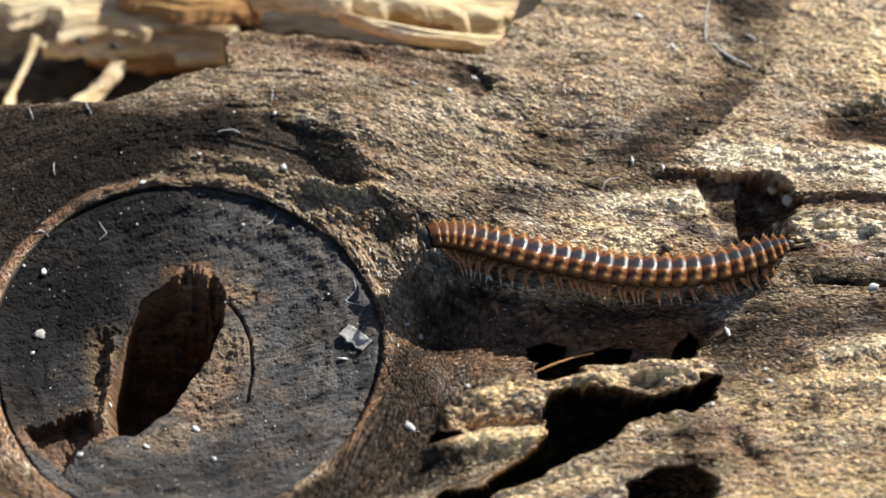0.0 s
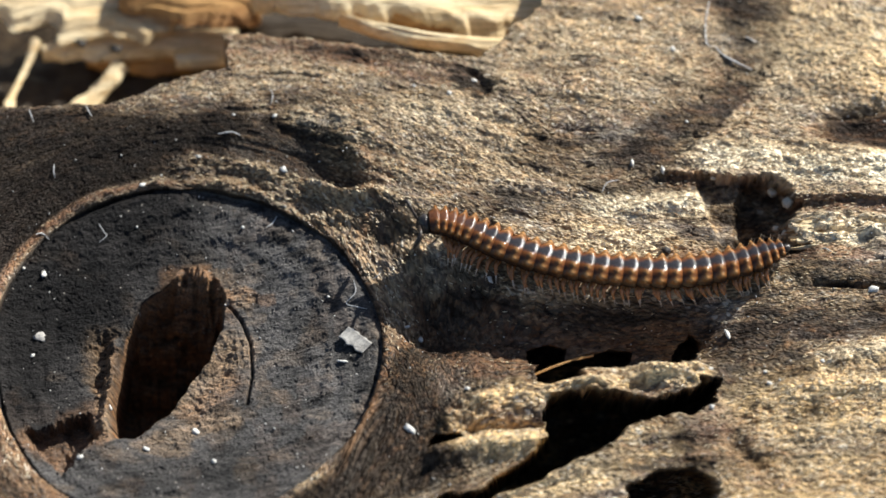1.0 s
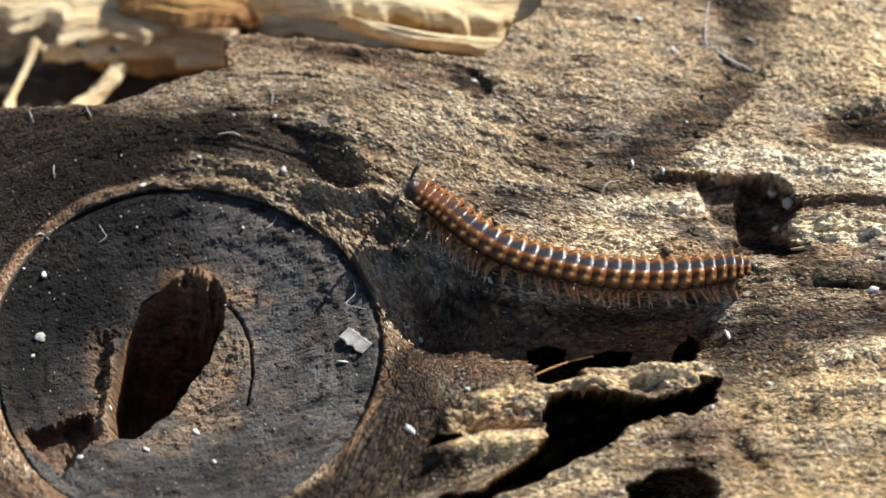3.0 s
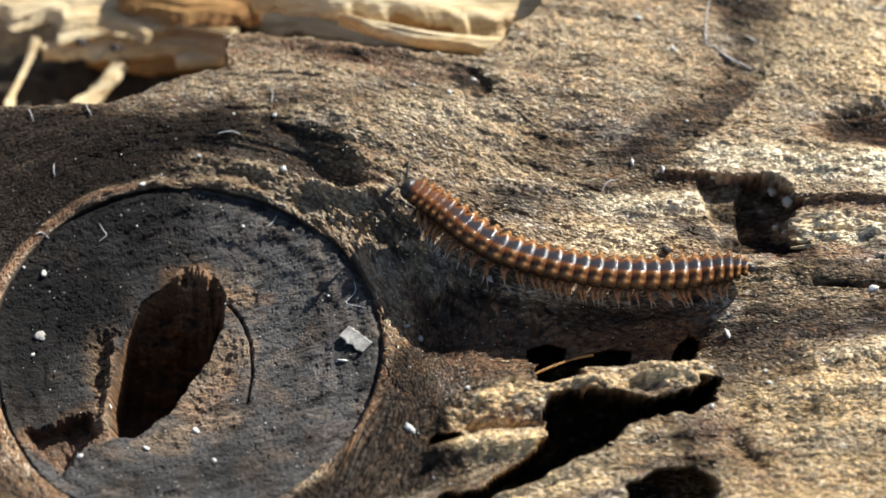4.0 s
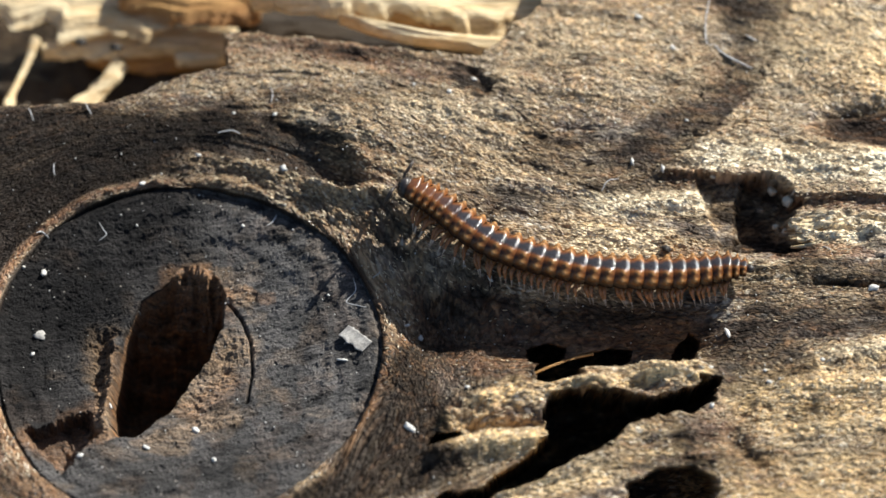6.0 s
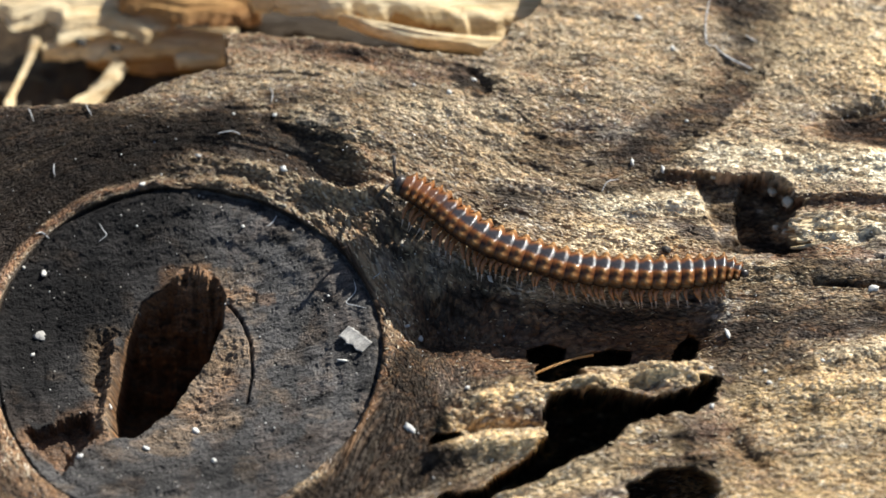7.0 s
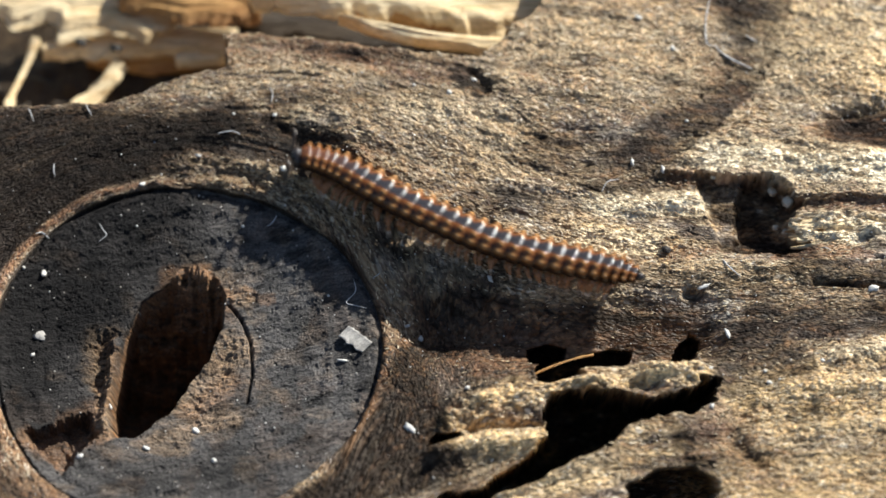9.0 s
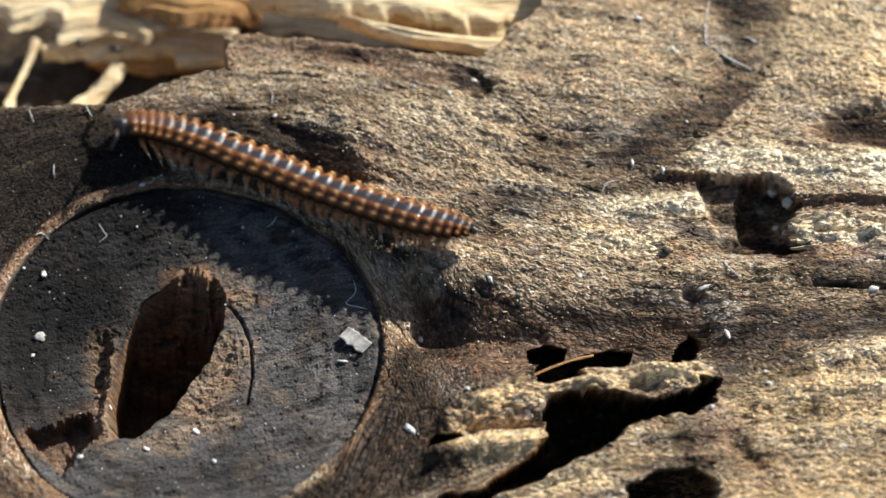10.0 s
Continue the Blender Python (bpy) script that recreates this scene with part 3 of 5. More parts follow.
    sink(-1.6, 0.22, inside((13.2, 3.5), (14.8, 3.7), (15.4, 2.9), (15.6, 2.2), (15.3, 1.5), (16.3, 0.15), (14.9, -0.25), (12.8, -0.3), (12.9, 1.2), xs=XM, ys=YM), lean=0.4)
    swell(0.25, (8.70, 2.25), (11.10, 2.70), 0.4)
    rags = np.exp(-(near((15.9, 1.35), (20.5, 0.95), X, Y) / 0.75) ** 2)
    H += rags * (0.1 + 0.28 * fbm(X / 0.9, Y / 0.28, 3, 95))
    CREAMY[:] = np.maximum(CREAMY, 0.9 * rags)
    PALE[:] = np.maximum(PALE, rags)
    DARK[:] = DARK * (1 - 0.9 * rags)
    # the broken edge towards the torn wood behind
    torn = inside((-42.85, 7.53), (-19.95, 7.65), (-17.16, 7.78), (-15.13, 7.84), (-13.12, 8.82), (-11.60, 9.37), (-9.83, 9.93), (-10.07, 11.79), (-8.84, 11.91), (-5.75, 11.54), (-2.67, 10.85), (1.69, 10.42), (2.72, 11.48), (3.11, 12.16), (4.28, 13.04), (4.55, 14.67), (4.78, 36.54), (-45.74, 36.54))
    # The sunlit edge of the break is put in as paler tone.
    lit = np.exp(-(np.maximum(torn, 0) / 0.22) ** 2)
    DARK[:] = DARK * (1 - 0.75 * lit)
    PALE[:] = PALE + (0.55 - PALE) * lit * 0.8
    # The drop behind is darkened to stand for the shade down there.
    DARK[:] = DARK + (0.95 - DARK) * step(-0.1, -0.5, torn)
    sink(-11.0, 0.18, torn, lean=0.3)
    # rotted-out slots and the long crack
    sink(-5.0, 0.08, inside((3.90, -4.59), (4.72, -4.18), (5.62, -4.35), (5.40, -5.05), (4.44, -6.20), (3.98, -5.92), xs=XM, ys=YM))
    sink(-5.0, 0.08, inside((4.15, -6.44), (4.97, -5.70), (6.07, -4.83), (7.29, -4.43), (8.29, -4.58), (8.17, -5.51), (6.87, -5.98), (5.78, -6.66), (4.83, -7.25), (4.42, -7.12), xs=XM, ys=YM))
    sink(-4.0, 0.08, inside((9.04, -5.20), (9.85, -5.51), (10.27, -4.45), (10.95, -3.94), (11.49, -4.22), (10.93, -5.51), (10.11, -6.38), (9.43, -6.19), xs=XM, ys=YM))
    sink(-10.0, 0.14, inside((12.15, -6.82), (11.97, -7.84), (10.56, -8.44), (9.46, -8.49), (7.97, -9.09), (7.10, -10.04), (5.51, -10.66), (4.28, -11.44), (2.09, -12.39), (0.87, -13.94), (-2.03, -13.94), (-0.10, -12.56), (1.60, -12.06), (2.95, -10.94), (4.35, -9.76), (4.46, -8.49), (4.93, -7.84), (6.77, -7.67), (8.98, -7.95), (11.08, -7.39), (11.33, -6.99), xs=XM, ys=YM), 0.1, 0.5)
    sink(-1.6, 0.12, inside((-0.78, -9.99), (-0.34, -9.42), (0.68, -9.37), (0.76, -9.65), (0.15, -9.93)))
    sink(-4.5, 0.25, inside((7.92, -12.06), (9.27, -11.30), (10.73, -11.22), (11.62, -11.72), (11.42, -12.83), (10.05, -14.22), (8.13, -13.66)))
    # the knot: a ring-shaped crack, a raised rim and a sunken plug with a hole
    bowl = np.clip(1 - (rad / KR) ** 2, 0, 1)
    level = -(0.24 - 0.18 * step(-0.5, 0.1, ang) * step(3.0, 2.2, ang)) * step(0.0, 0.07, bowl) - 0.85 * step(0.0, 0.9, bowl + 0.4 * step(-2.5, -7.5, dx))
    plug = level + 0.10 * fbm(X / 3, Y / 3, 2, 61) + 0.03 * fbm(X / 0.4, Y / 0.3, 4, 67, 0.7) + 0.05 * fbm((X + Y) / 2.0, (Y - X * 0.35) / 0.3, 3, 68)
    plug -= 0.05 * step(0.6, 0.95, fbm(X / 0.2, Y / 0.2, 2, 69))
    plug += 0.04 * np.sin(rad * 7.0 + 1.5 * fbm(X / 2, Y / 2, 2, 70)) * step(5.0, 6.5, rad)
    H += 0.10 * ridge * (0.2 + 0.8 * upper) * (rim > -0.2)
    H = np.where(rim < 0, plug, H)
    cut = np.exp(-((rim + 0.10) / (0.13 + 0.05 * wob1)) ** 2)
    H -= cut * (0.12 + 0.12 * np.exp(-((ang + 0.1) / 0.5) ** 2) + 0.35 * np.exp(-((ang + 2.5) / 0.4) ** 2))
    return rim


RIM = terrain()


def knot_relief():
    """The hole, its fibrous walls, a hairline crack and the tones of the knot."""
    global H
    on = RIM < 0
    hole = inside((-12.11, -1.24), (-11.68, -0.65), (-11.00, -0.49), (-9.99, -1.05), (-9.77, -1.96), (-9.93, -3.55), (-10.40, -4.91), (-11.23, -6.06), (-12.13, -7.72), (-13.46, -8.94), (-14.46, -9.03), (-14.64, -7.59), (-14.28, -5.14), (-13.98, -3.87), (-13.33, -2.39), (-12.48, -1.61), xs=X + 0.06 * wob1, ys=Y + 0.06 * wob2)
    # the shaft slants in from its far end, over brown fibrous wood
    shaft = np.maximum(-9.0, -0.7 + 1.5 * np.minimum(Y + 1.1 + 0.35 * wob1, 0)) + 0.25 * fbm(X / 0.25, Y / 1.2, 3, 99)
    kp, kd, kw = np.zeros_like(X), np.zeros_like(X), np.zeros_like(X)
    for a, b, w, v in (((-11.21, -6.86), (-9.54, -4.56), 1.1, 0.75), ((-12.38, -9.16), (-9.46, -8.01), 0.7, 0.6), ((-9.35, -1.68), (-8.59, -2.27), 0.5, 0.75),
                       ((-15.02, -3.99), (-15.21, -5.72), 0.7, 0.8), ((-15.04, -6.87), (-14.84, -8.92), 0.4, 0.6), ((-13.35, -9.48), (-11.14, -9.45), 0.4, 0.5),
                       ((-10.37, -0.55), (-9.61, -1.12), 0.2, 0.4)):
        lay_tone(kp, v, a, b, w)
    lay_tone(kw, 0.8, (-12.0, -1.5), (-10.0, -2.0), 0.75)
    lay_tone(kp, 0.5, (-11.9, -1.4), (-10.0, -1.9), 0.5)
    lay_tone(kw, 0.8, (-17.9, -9.2), (-15.4, -9.1), 0.65)
    lay_tone(kp, 0.9, (-15.1, -4.4), (-14.75, -8.6), 0.38)
    for a, b, w, v in (((-11.07, -7.72), (-9.50, -6.29), 0.6, 0.5), ((-11.87, -1.10), (-10.62, -0.82), 0.5, 0.8), ((-15.61, -8.03), (-16.77, -9.54), 0.9, 0.7),
                       ((-14.76, -4.27), (-14.90, -7.45), 0.4, 0.5), ((-8.85, -1.70), (-7.84, -2.30), 0.3, 0.5)):
        lay_tone(kw, v, a, b, w)
    lay_tone(kd, 0.9, (-18.8, -3.5), (-14.0, 1.2), 3.4, 0.9)
    lay_tone(kd, 0.4, (-13.5, -11.5), (-7.0, -11.0), 1.6, 0.9)
    for a, b, w, v in (((-18.65, 1.21), (-13.19, 2.44), 1.3, 1.0), ((-18.36, -0.76), (-16.08, -2.28), 1.8, 1.1), ((-18.78, -2.97), (-17.89, -6.61), 1.7, 1.0), ((-18.60, 0.03), (-14.66, 0.95), 1.5, 0.9), ((-17.21, -5.15), (-16.62, -7.45), 0.9, 0.7),
                       ((-13.36, -1.40), (-12.38, -0.55), 0.4, 0.7), ((-5.57, -3.62), (-3.56, -5.60), 0.8, 0.4), ((-5.52, -7.38), (-4.78, -7.19), 0.2, 0.8)):
        lay_tone(kd, v, a, b, w, 0.95)
    H += np.where(on, (0.3 + 0.25 * fbm(X / 0.3, Y / 0.9, 2, 97)) * np.exp(-(near((-14.55, -4.3), (-14.75, -8.6), XS, YS) / 0.28) ** 2), 0)
    kp[:] = np.maximum(kp, 0.2 * step(0.25, 0.8, fbm(X / 1.4, Y / 1.0, 4, 101)))
    kw[:] = np.maximum(kw, 0.12 * step(0.2, 0.8, fbm(X / 1.1, Y / 1.3, 4, 103)))
    kd[:] = np.maximum(kd, 0.55 * step(0.25, 0.75, fbm((X + Y) / 1.6, (Y - 0.4 * X) / 0.5, 4, 105)))
    kw[hole < 0.05] = 0.9
    kp[hole < 0.05] = 0.35
    kd[hole < 0.05] = 0.0
    for field, made in ((PALE, kp), (DARK, kd), (WARM, kw)):
        field[on] = made[on]
    H += np.where(on, 0.10 * kp * fbm(X / 0.35, Y / 0.3, 3, 71, 0.6), 0)
    H -= np.where(on, 0.5 * np.exp(-(near((-15.01, -4.27), (-15.18, -6.29), XS, YS) / 0.5) ** 2), 0)
    H -= np.where(on, 0.35 * np.exp(-(near((-11.20, -7.43), (-9.77, -5.14), XS, YS) / 0.9) ** 2), 0)
    for a, b in (((-9.49, -2.39), (-8.95, -3.11)), ((-8.95, -3.11), (-8.52, -4.27)), ((-8.52, -4.27), (-8.40, -5.72)), ((-8.40, -5.72), (-8.59, -7.30))):
        H -= np.where(on, 0.35 * np.exp(-(near(a, b, X, Y) / 0.06) ** 2), 0)
    sink(shaft, 0.14, hole, lean=0.45)
    sink(-2.0, 0.2, inside((-18.15, -8.76), (-16.83, -8.40), (-15.62, -7.89), (-15.13, -9.07), (-15.78, -9.84), (-16.57, -11.05), (-17.49, -9.88)), lean=0.2)


knot_relief()


def basin(x, y):
    """How far the knot and the slope round it lie below the rest of the wood."""
    return 1.2 * (1 - step(-0.3, 4.6, np.hypot(x - KX, y - KY) - KR)) * (0.25 + 0.75 * step(-13.0, -3.0, y))


TORN = SHIFT.copy()
H = H - basin(X, Y)
SHIFT = SHIFT + 0.62 * basin(X, Y)
RIGHT = step(110.0, 128.0, np.abs(X))
H = H - 0.017 * np.maximum(np.abs(Y) - 16, 0) ** 2 - 60 * RIGHT


def surface(name, keep, material, parent=None):
    """One piece of the wood's surface, taken from the height plan where keep holds."""
    rows_n, cols_n = X.shape
    index = np.arange(rows_n * cols_n).reshape(rows_n, cols_n)
    quads = np.stack([index[:-1, :-1], index[:-1, 1:], index[1:, 1:], index[1:, :-1]], -1).reshape(-1, 4)
    mid = keep.ravel()[quads].sum(1) >= 2
    quads = quads[mid]
    used = np.unique(quads)
    renumber = np.zeros(rows_n * cols_n, np.int32)
    renumber[used] = np.arange(len(used))
    places = np.stack([X.ravel()[used], (Y + SHIFT).ravel()[used], H.ravel()[used]], -1) * MM
    me = raw_mesh(name, places, renumber[quads])
    tone = me.attributes.new("tone", "FLOAT_COLOR", "POINT")
    rgba = np.stack([PALE.ravel()[used], DARK.ravel()[used], WARM.ravel()[used], CREAMY.ravel()[used]], -1)
    tone.data.foreach_set("color", np.clip(rgba, 0, 1.5).astype(np.float32).ravel())
    me.attributes.new("gild", "FLOAT", "POINT").data.foreach_set("value", np.clip(GILD.ravel()[used], 0, 1).astype(np.float32))
    uv = me.uv_layers.new(name="grain")
    onknot = RIM.ravel()[used] < 0
    ease = 0.65 * np.exp(-(ang / 0.8) ** 2 - ((rad - 8.5) / 3.5) ** 2)
    gu, gv = U + (dx - U) * ease, V + (dy - V) * ease
    uu, vv = np.where(onknot, X.ravel()[used], gu.ravel()[used]), np.where(onknot, Y.ravel()[used], gv.ravel()[used])
    loops = renumber[quads].ravel()
    uv.data.foreach_set("uv", np.stack([uu[loops], vv[loops]], -1).astype(np.float32).ravel())
    return part(name, me, material, parent)


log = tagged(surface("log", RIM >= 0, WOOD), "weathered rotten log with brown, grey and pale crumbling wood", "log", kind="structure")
knot = surface("knot", RIM < 0, KNOT, log)
knot["label"] = "charred grey-black knot with a deep hole"

ground = tagged(part("ground", raw_mesh("ground", [(-300, -300, -0.037), (300, -300, -0.037), (300, 300, -0.037), (-300, 300, -0.037)], [(0, 1, 2, 3)]), SOIL),
                "dark brown forest soil round the log", "soil", kind="structure")


def height_at(x, y):
    i, j = np.clip(np.searchsorted(gy, y), 1, len(gy) - 1), np.clip(np.searchsorted(gx, x), 1, len(gx) - 1)
    return float(H[i, j])


def lay(x, y):
    """Where a place of the plan lies on the wood, in millimetres."""
    return x, y + 0.62 * float(basin(x, y)), height_at(x, y)


# ---- torn wood behind the broken edge ----
def curve_through(points, count):
    """Places along a smooth line through the points."""
    p = np.asarray(points, float)
    p = np.vstack([2 * p[0] - p[1], p, 2 * p[-1] - p[-2]])
    out = []
    for s in np.linspace(0, len(p) - 3 - 1e-6, count):
        k, f = int(s), s - int(s)
        a, b, c, d = p[k:k + 4]
        out.append(0.5 * (2 * b + (c - a) * f + (2 * a - 5 * b + 4 * c - d) * f * f + (3 * b - a - 3 * c + d) * f ** 3))
    return np.array(out)


def tube(points, widths, heights, count=40, sides=10, rough=0.0, seed=0):
    """A tapered bar along a line in millimetres, with ragged fibrous sides."""
    line = curve_through(points, count)
    run = np.gradient(line, axis=0)
    run /= np.linalg.norm(run, axis=1)[:, None]
    side = np.cross(run, (0, 0, 1.0))
    side /= np.maximum(np.linalg.norm(side, axis=1)[:, None], 1e-6)
    top = np.cross(side, run)
    f = np.linspace(0, 1, count)
    w = np.interp(f, np.linspace(0, 1, len(widths)), widths)
    h = np.interp(f, np.linspace(0, 1, len(heights)), heights)
    a = np.linspace(0, 2 * math.pi, sides, endpoint=False)
    F, A = np.meshgrid(f * np.linalg.norm(line[-1] - line[0]), a, indexing="ij")
    swell_by = 1 + rough * (0.9 * fbm(F * 0.8, A * 1.1, 3, seed) + 0.5 * fbm(F * 0.25, A * 3.0, 2, seed + 7))
    swell_by[:, 0] = (swell_by[:, 0] + swell_by[:, -1]) / 2
    ca, sa = np.cos(a), np.sin(a)
    ca, sa = np.sign(ca) * np.abs(ca) ** 0.75, np.sign(sa) * np.abs(sa) ** 0.75
    v = line[:, None, :] + side[:, None, :] * (ca * w[:, None] * swell_by)[..., None] + top[:, None, :] * (sa * h[:, None] * swell_by)[..., None]
    v = np.concatenate([v.reshape(-1, 3), line[[0, -1]]])
    n = count * sides
    quads = [(i * sides + j, i * sides + (j + 1) % sides, (i + 1) * sides + (j + 1) % sides, (i + 1) * sides + j)
             for i in range(count - 1) for j in range(sides)]
    ends = []
    for j in range(0, sides, 2):
        ends.append((n, (j + 2) % sides, j + 1, j))
        base = (count - 1) * sides
        ends.append((n + 1, base + j, base + j + 1, base + (j + 2) % sides))
    return v * MM, quads + ends


def splinter(material, points, widths, heights, rough, seed, label):
    v, q = tube(points, widths, heights, 70, 24, rough, seed)
    origin = v.mean(0)
    ob = part("splinter", raw_mesh("splinter", v - origin, q), material, log, label)
    ob.location = origin
    return ob


def slab(material, far, close, z, bulge, thick, seed, label):
    """A torn plate of wood between a far and a near edge of the plan: fibrous above, ragged in front."""
    nu, nv = 150, 44
    a, b = curve_through([(*p, z) for p in far], nu), curve_through([(*p, z) for p in close], nu)
    run = np.linspace(0, float(np.linalg.norm(a[-1] - a[0])), nu)[:, None]
    f = np.linspace(0, 1, nv)[None]
    rag = 0.16 * fbm(run / 1.3 + 0 * f, 0 * f + seed, 3, seed) + 0.03 * fbm(run / 0.25 + 0 * f, f * 0 + seed, 2, seed + 3)
    place = a[:, None, :] + (b - a)[:, None, :] * (f * (1 + rag * f))[..., None]
    across = np.linalg.norm(b - a, axis=1)[:, None] * f
    top = bulge * (1 - np.abs(2 * f - 1) ** 2.5) + 0.12 * fbm(run / 5.0, across / 0.7, 3, seed + 5) + 0.035 * fbm(run / 2.5, across / 0.16, 2, seed + 9)
    upper = place.copy()
    upper[..., 2] += top
    under = place.copy()
    under[..., 2] -= thick * (1 - np.abs(2 * f - 1) ** 3) + 0.02
    v = np.concatenate([upper.reshape(-1, 3), under.reshape(-1, 3)]) * MM
    n = nu * nv
    index = np.arange(n).reshape(nu, nv)
    q = np.stack([index[:-1, :-1], index[1:, :-1], index[1:, 1:], index[:-1, 1:]], -1).reshape(-1, 4)
    ring = np.concatenate([index[:, 0], index[-1, 1:], index[-2::-1, -1], index[0, -2:0:-1]])
    ahead = np.roll(ring, -1)
    side = np.stack([ring, ring + n, ahead + n, ahead], -1)
    origin = v.mean(0)
    ob = part("splinter", raw_mesh("splinter", v - origin, np.concatenate([q, q[:, ::-1] + n, side])), material, log, label)
    ob.location = origin
    return ob


slab(CREAM, ((-22.41, 18.18), (-18.16, 18.18), (-14.18, 18.18), (-11.64, 17.70)), ((-22.28, 15.61), (-19.63, 15.45), (-17.23, 14.84), (-13.81, 14.97), (-11.47, 15.99)), -5.0, 0.5, 0.9, 1, "cream torn wood slab with a ragged front edge")
slab(CREAM, ((-18.81, 14.81), (-16.78, 15.45), (-12.82, 15.77), (-9.64, 15.84)), ((-18.63, 14.17), (-16.99, 13.98), (-14.62, 14.17), (-9.61, 14.43)), -5.8, 0.35, 0.6, 2, "pale torn wood slab with a pointed end")
slab(OCHRE, ((-15.30, 17.30), (-12.79, 17.30), (-9.35, 17.04), (-8.48, 16.08)), ((-15.06, 15.69), (-12.73, 15.37), (-10.09, 14.86), (-8.52, 15.25)), -4.2, 0.4, 0.7, 3, "orange-brown torn wood slab")
slab(OCHRE, ((-16.79, 14.71), (-13.88, 14.84), (-9.38, 15.10)), ((-16.64, 14.26), (-14.11, 13.75), (-9.36, 14.14)), -6.5, 0.3, 0.7, 4, "brown torn wood slab")
slab(CREAM, ((-12.58, 14.57), (-11.21, 14.70), (-9.63, 14.76)), ((-12.46, 13.93), (-11.19, 13.74), (-9.61, 14.06)), -6.1, 0.3, 0.4, 5, "pale broken wood end")
slab(CREAM, ((-9.25, 16.01), (-4.81, 16.17), (0.42, 16.17), (5.91, 16.17)), ((-8.64, 14.29), (-5.05, 13.97), (-0.62, 13.16), (2.49, 12.59), (5.87, 13.47)), -1.9, 0.7, 1.0, 6, "long cream torn wood slab")
slab(OCHRE, ((-5.83, 14.48), (-2.71, 14.10), (0.42, 13.41), (4.05, 13.16)), ((-5.57, 13.97), (-2.44, 13.47), (0.41, 12.78), (4.04, 12.53)), -1.9, 0.25, 0.5, 7, "ochre torn wood layer")
slab(SHADED, ((-9.44, 17.52), (-4.90, 17.03), (0.96, 16.06)), ((-9.14, 15.93), (-4.88, 15.42), (0.95, 14.65)), -6.6, 0.3, 0.6, 8, "brown torn wood slab, darkened as shade in the gap")
slab(CREAM, ((-4.82, 13.30), (-3.21, 12.99), (-0.62, 12.42), (3.77, 12.05)), ((-4.76, 13.11), (-2.43, 12.11), (0.15, 11.49), (3.76, 10.74)), -1.2, 0.35, 0.5, 9, "pale pointed wood spear")
splinter(SHADED, ((-21.99, 13.42, -7.20), (-17.32, 13.55, -7.40), (-11.85, 13.87, -7.40)), (1.3, 1.5, 1.0), (0.5, 0.5, 0.5), 0.5, 8, "brown torn wood shard, darkened as shade in the gap")
splinter(CREAM, ((-18.99, 14.83, -5.20), (-19.40, 13.53, -5.50), (-19.97, 11.90, -5.40), (-20.11, 10.84, -5.20)), (0.2, 0.16, 0.2, 0.25), (0.15, 0.12, 0.14, 0.14), 0.4, 10, "thin pale wood strand")
splinter(CREAM, ((-15.03, 13.89, -5.80), (-15.90, 12.61, -6.00), (-17.02, 11.37, -6.00)), (0.42, 0.32, 0.45), (0.2, 0.18, 0.2), 0.4, 11, "broad pale wood strand")
splinter(SHADED, ((-11.16, 17.24, -7.70), (-8.01, 17.56, -7.70), (-3.79, 17.03, -7.40)), (1.6, 1.8, 1.4), (0.6, 0.7, 0.6), 0.4, 25, "brown torn wood shard, darkened as shade in the gap")
splinter(OCHRE, ((3.7, -6.05, -0.95), (4.6, -5.62, -0.85), (5.6, -5.15, -0.95), (6.6, -4.85, -1.0)), (0.08, 0.045, 0.03, 0.06), (0.06, 0.035, 0.025, 0.05), 0.7, 13, "yellow-brown wood fibre")
for k in range(9):
    rng = random.Random(300 + k)
    bx, by, ex = rng.uniform(15.1, 16.7), 1.46 - 0.165 * k + rng.uniform(-0.08, 0.08), rng.uniform(17.7, 19.0)
    splinter(CREAM if k % 3 else OCHRE, ((bx, by, -0.25), ((bx + ex) / 2, by - 0.05, -0.05), (ex, by - 0.12, -0.1)), (0.03, rng.uniform(0.1, 0.18), 0.12), (0.03, 0.12, 0.1), 0.5, 40 + k, "thin torn wood fibre strip")
splinter(CREAM, ((15.33, 1.33, -0.10), (16.45, 1.22, -0.10), (18.21, 1.13, -0.10)), (0.1, 0.3, 0.3), (0.1, 0.2, 0.2), 0.5, 14, "pale torn wood lip")
splinter(CREAM, ((15.68, 0.60, -0.20), (16.69, 0.60, -0.20), (18.44, 0.51, -0.20)), (0.1, 0.3, 0.3), (0.1, 0.2, 0.2), 0.5, 15, "pale torn wood lip")


# ---- loose bits on the wood ----
def flake(name, material, at, long, wide, thick, turn, label, category, z=None, seed=0):
    """A small crumb with an uneven outline."""
    rng = random.Random(seed)
    bm = bmesh.new()
    bmesh.ops.create_icosphere(bm, subdivisions=2, radius=1.0)
    off = Vector((rng.uniform(-9, 9), rng.uniform(-9, 9), rng.uniform(-9, 9)))
    for v in bm.verts:
        k = 1 + 0.75 * noise.noise(v.co * 1.6 + off)
        v.co = Vector((v.co.x * long * k, v.co.y * wide * k, v.co.z * thick * k)) * MM / 2
    me = bpy.data.meshes.new(name)
    bm.to_mesh(me)
    bm.free()
    for p in me.polygons:
        p.use_smooth = True
    ob = tagged(part(name, me, material), label, category)
    px, py, pz = lay(*at)
    zz = pz + thick * 0.3 if z is None else z
    ob.matrix_basis = pose(px * MM, py * MM, zz * MM, rng.uniform(-15, 15), rng.uniform(-15, 15), turn)
    return ob


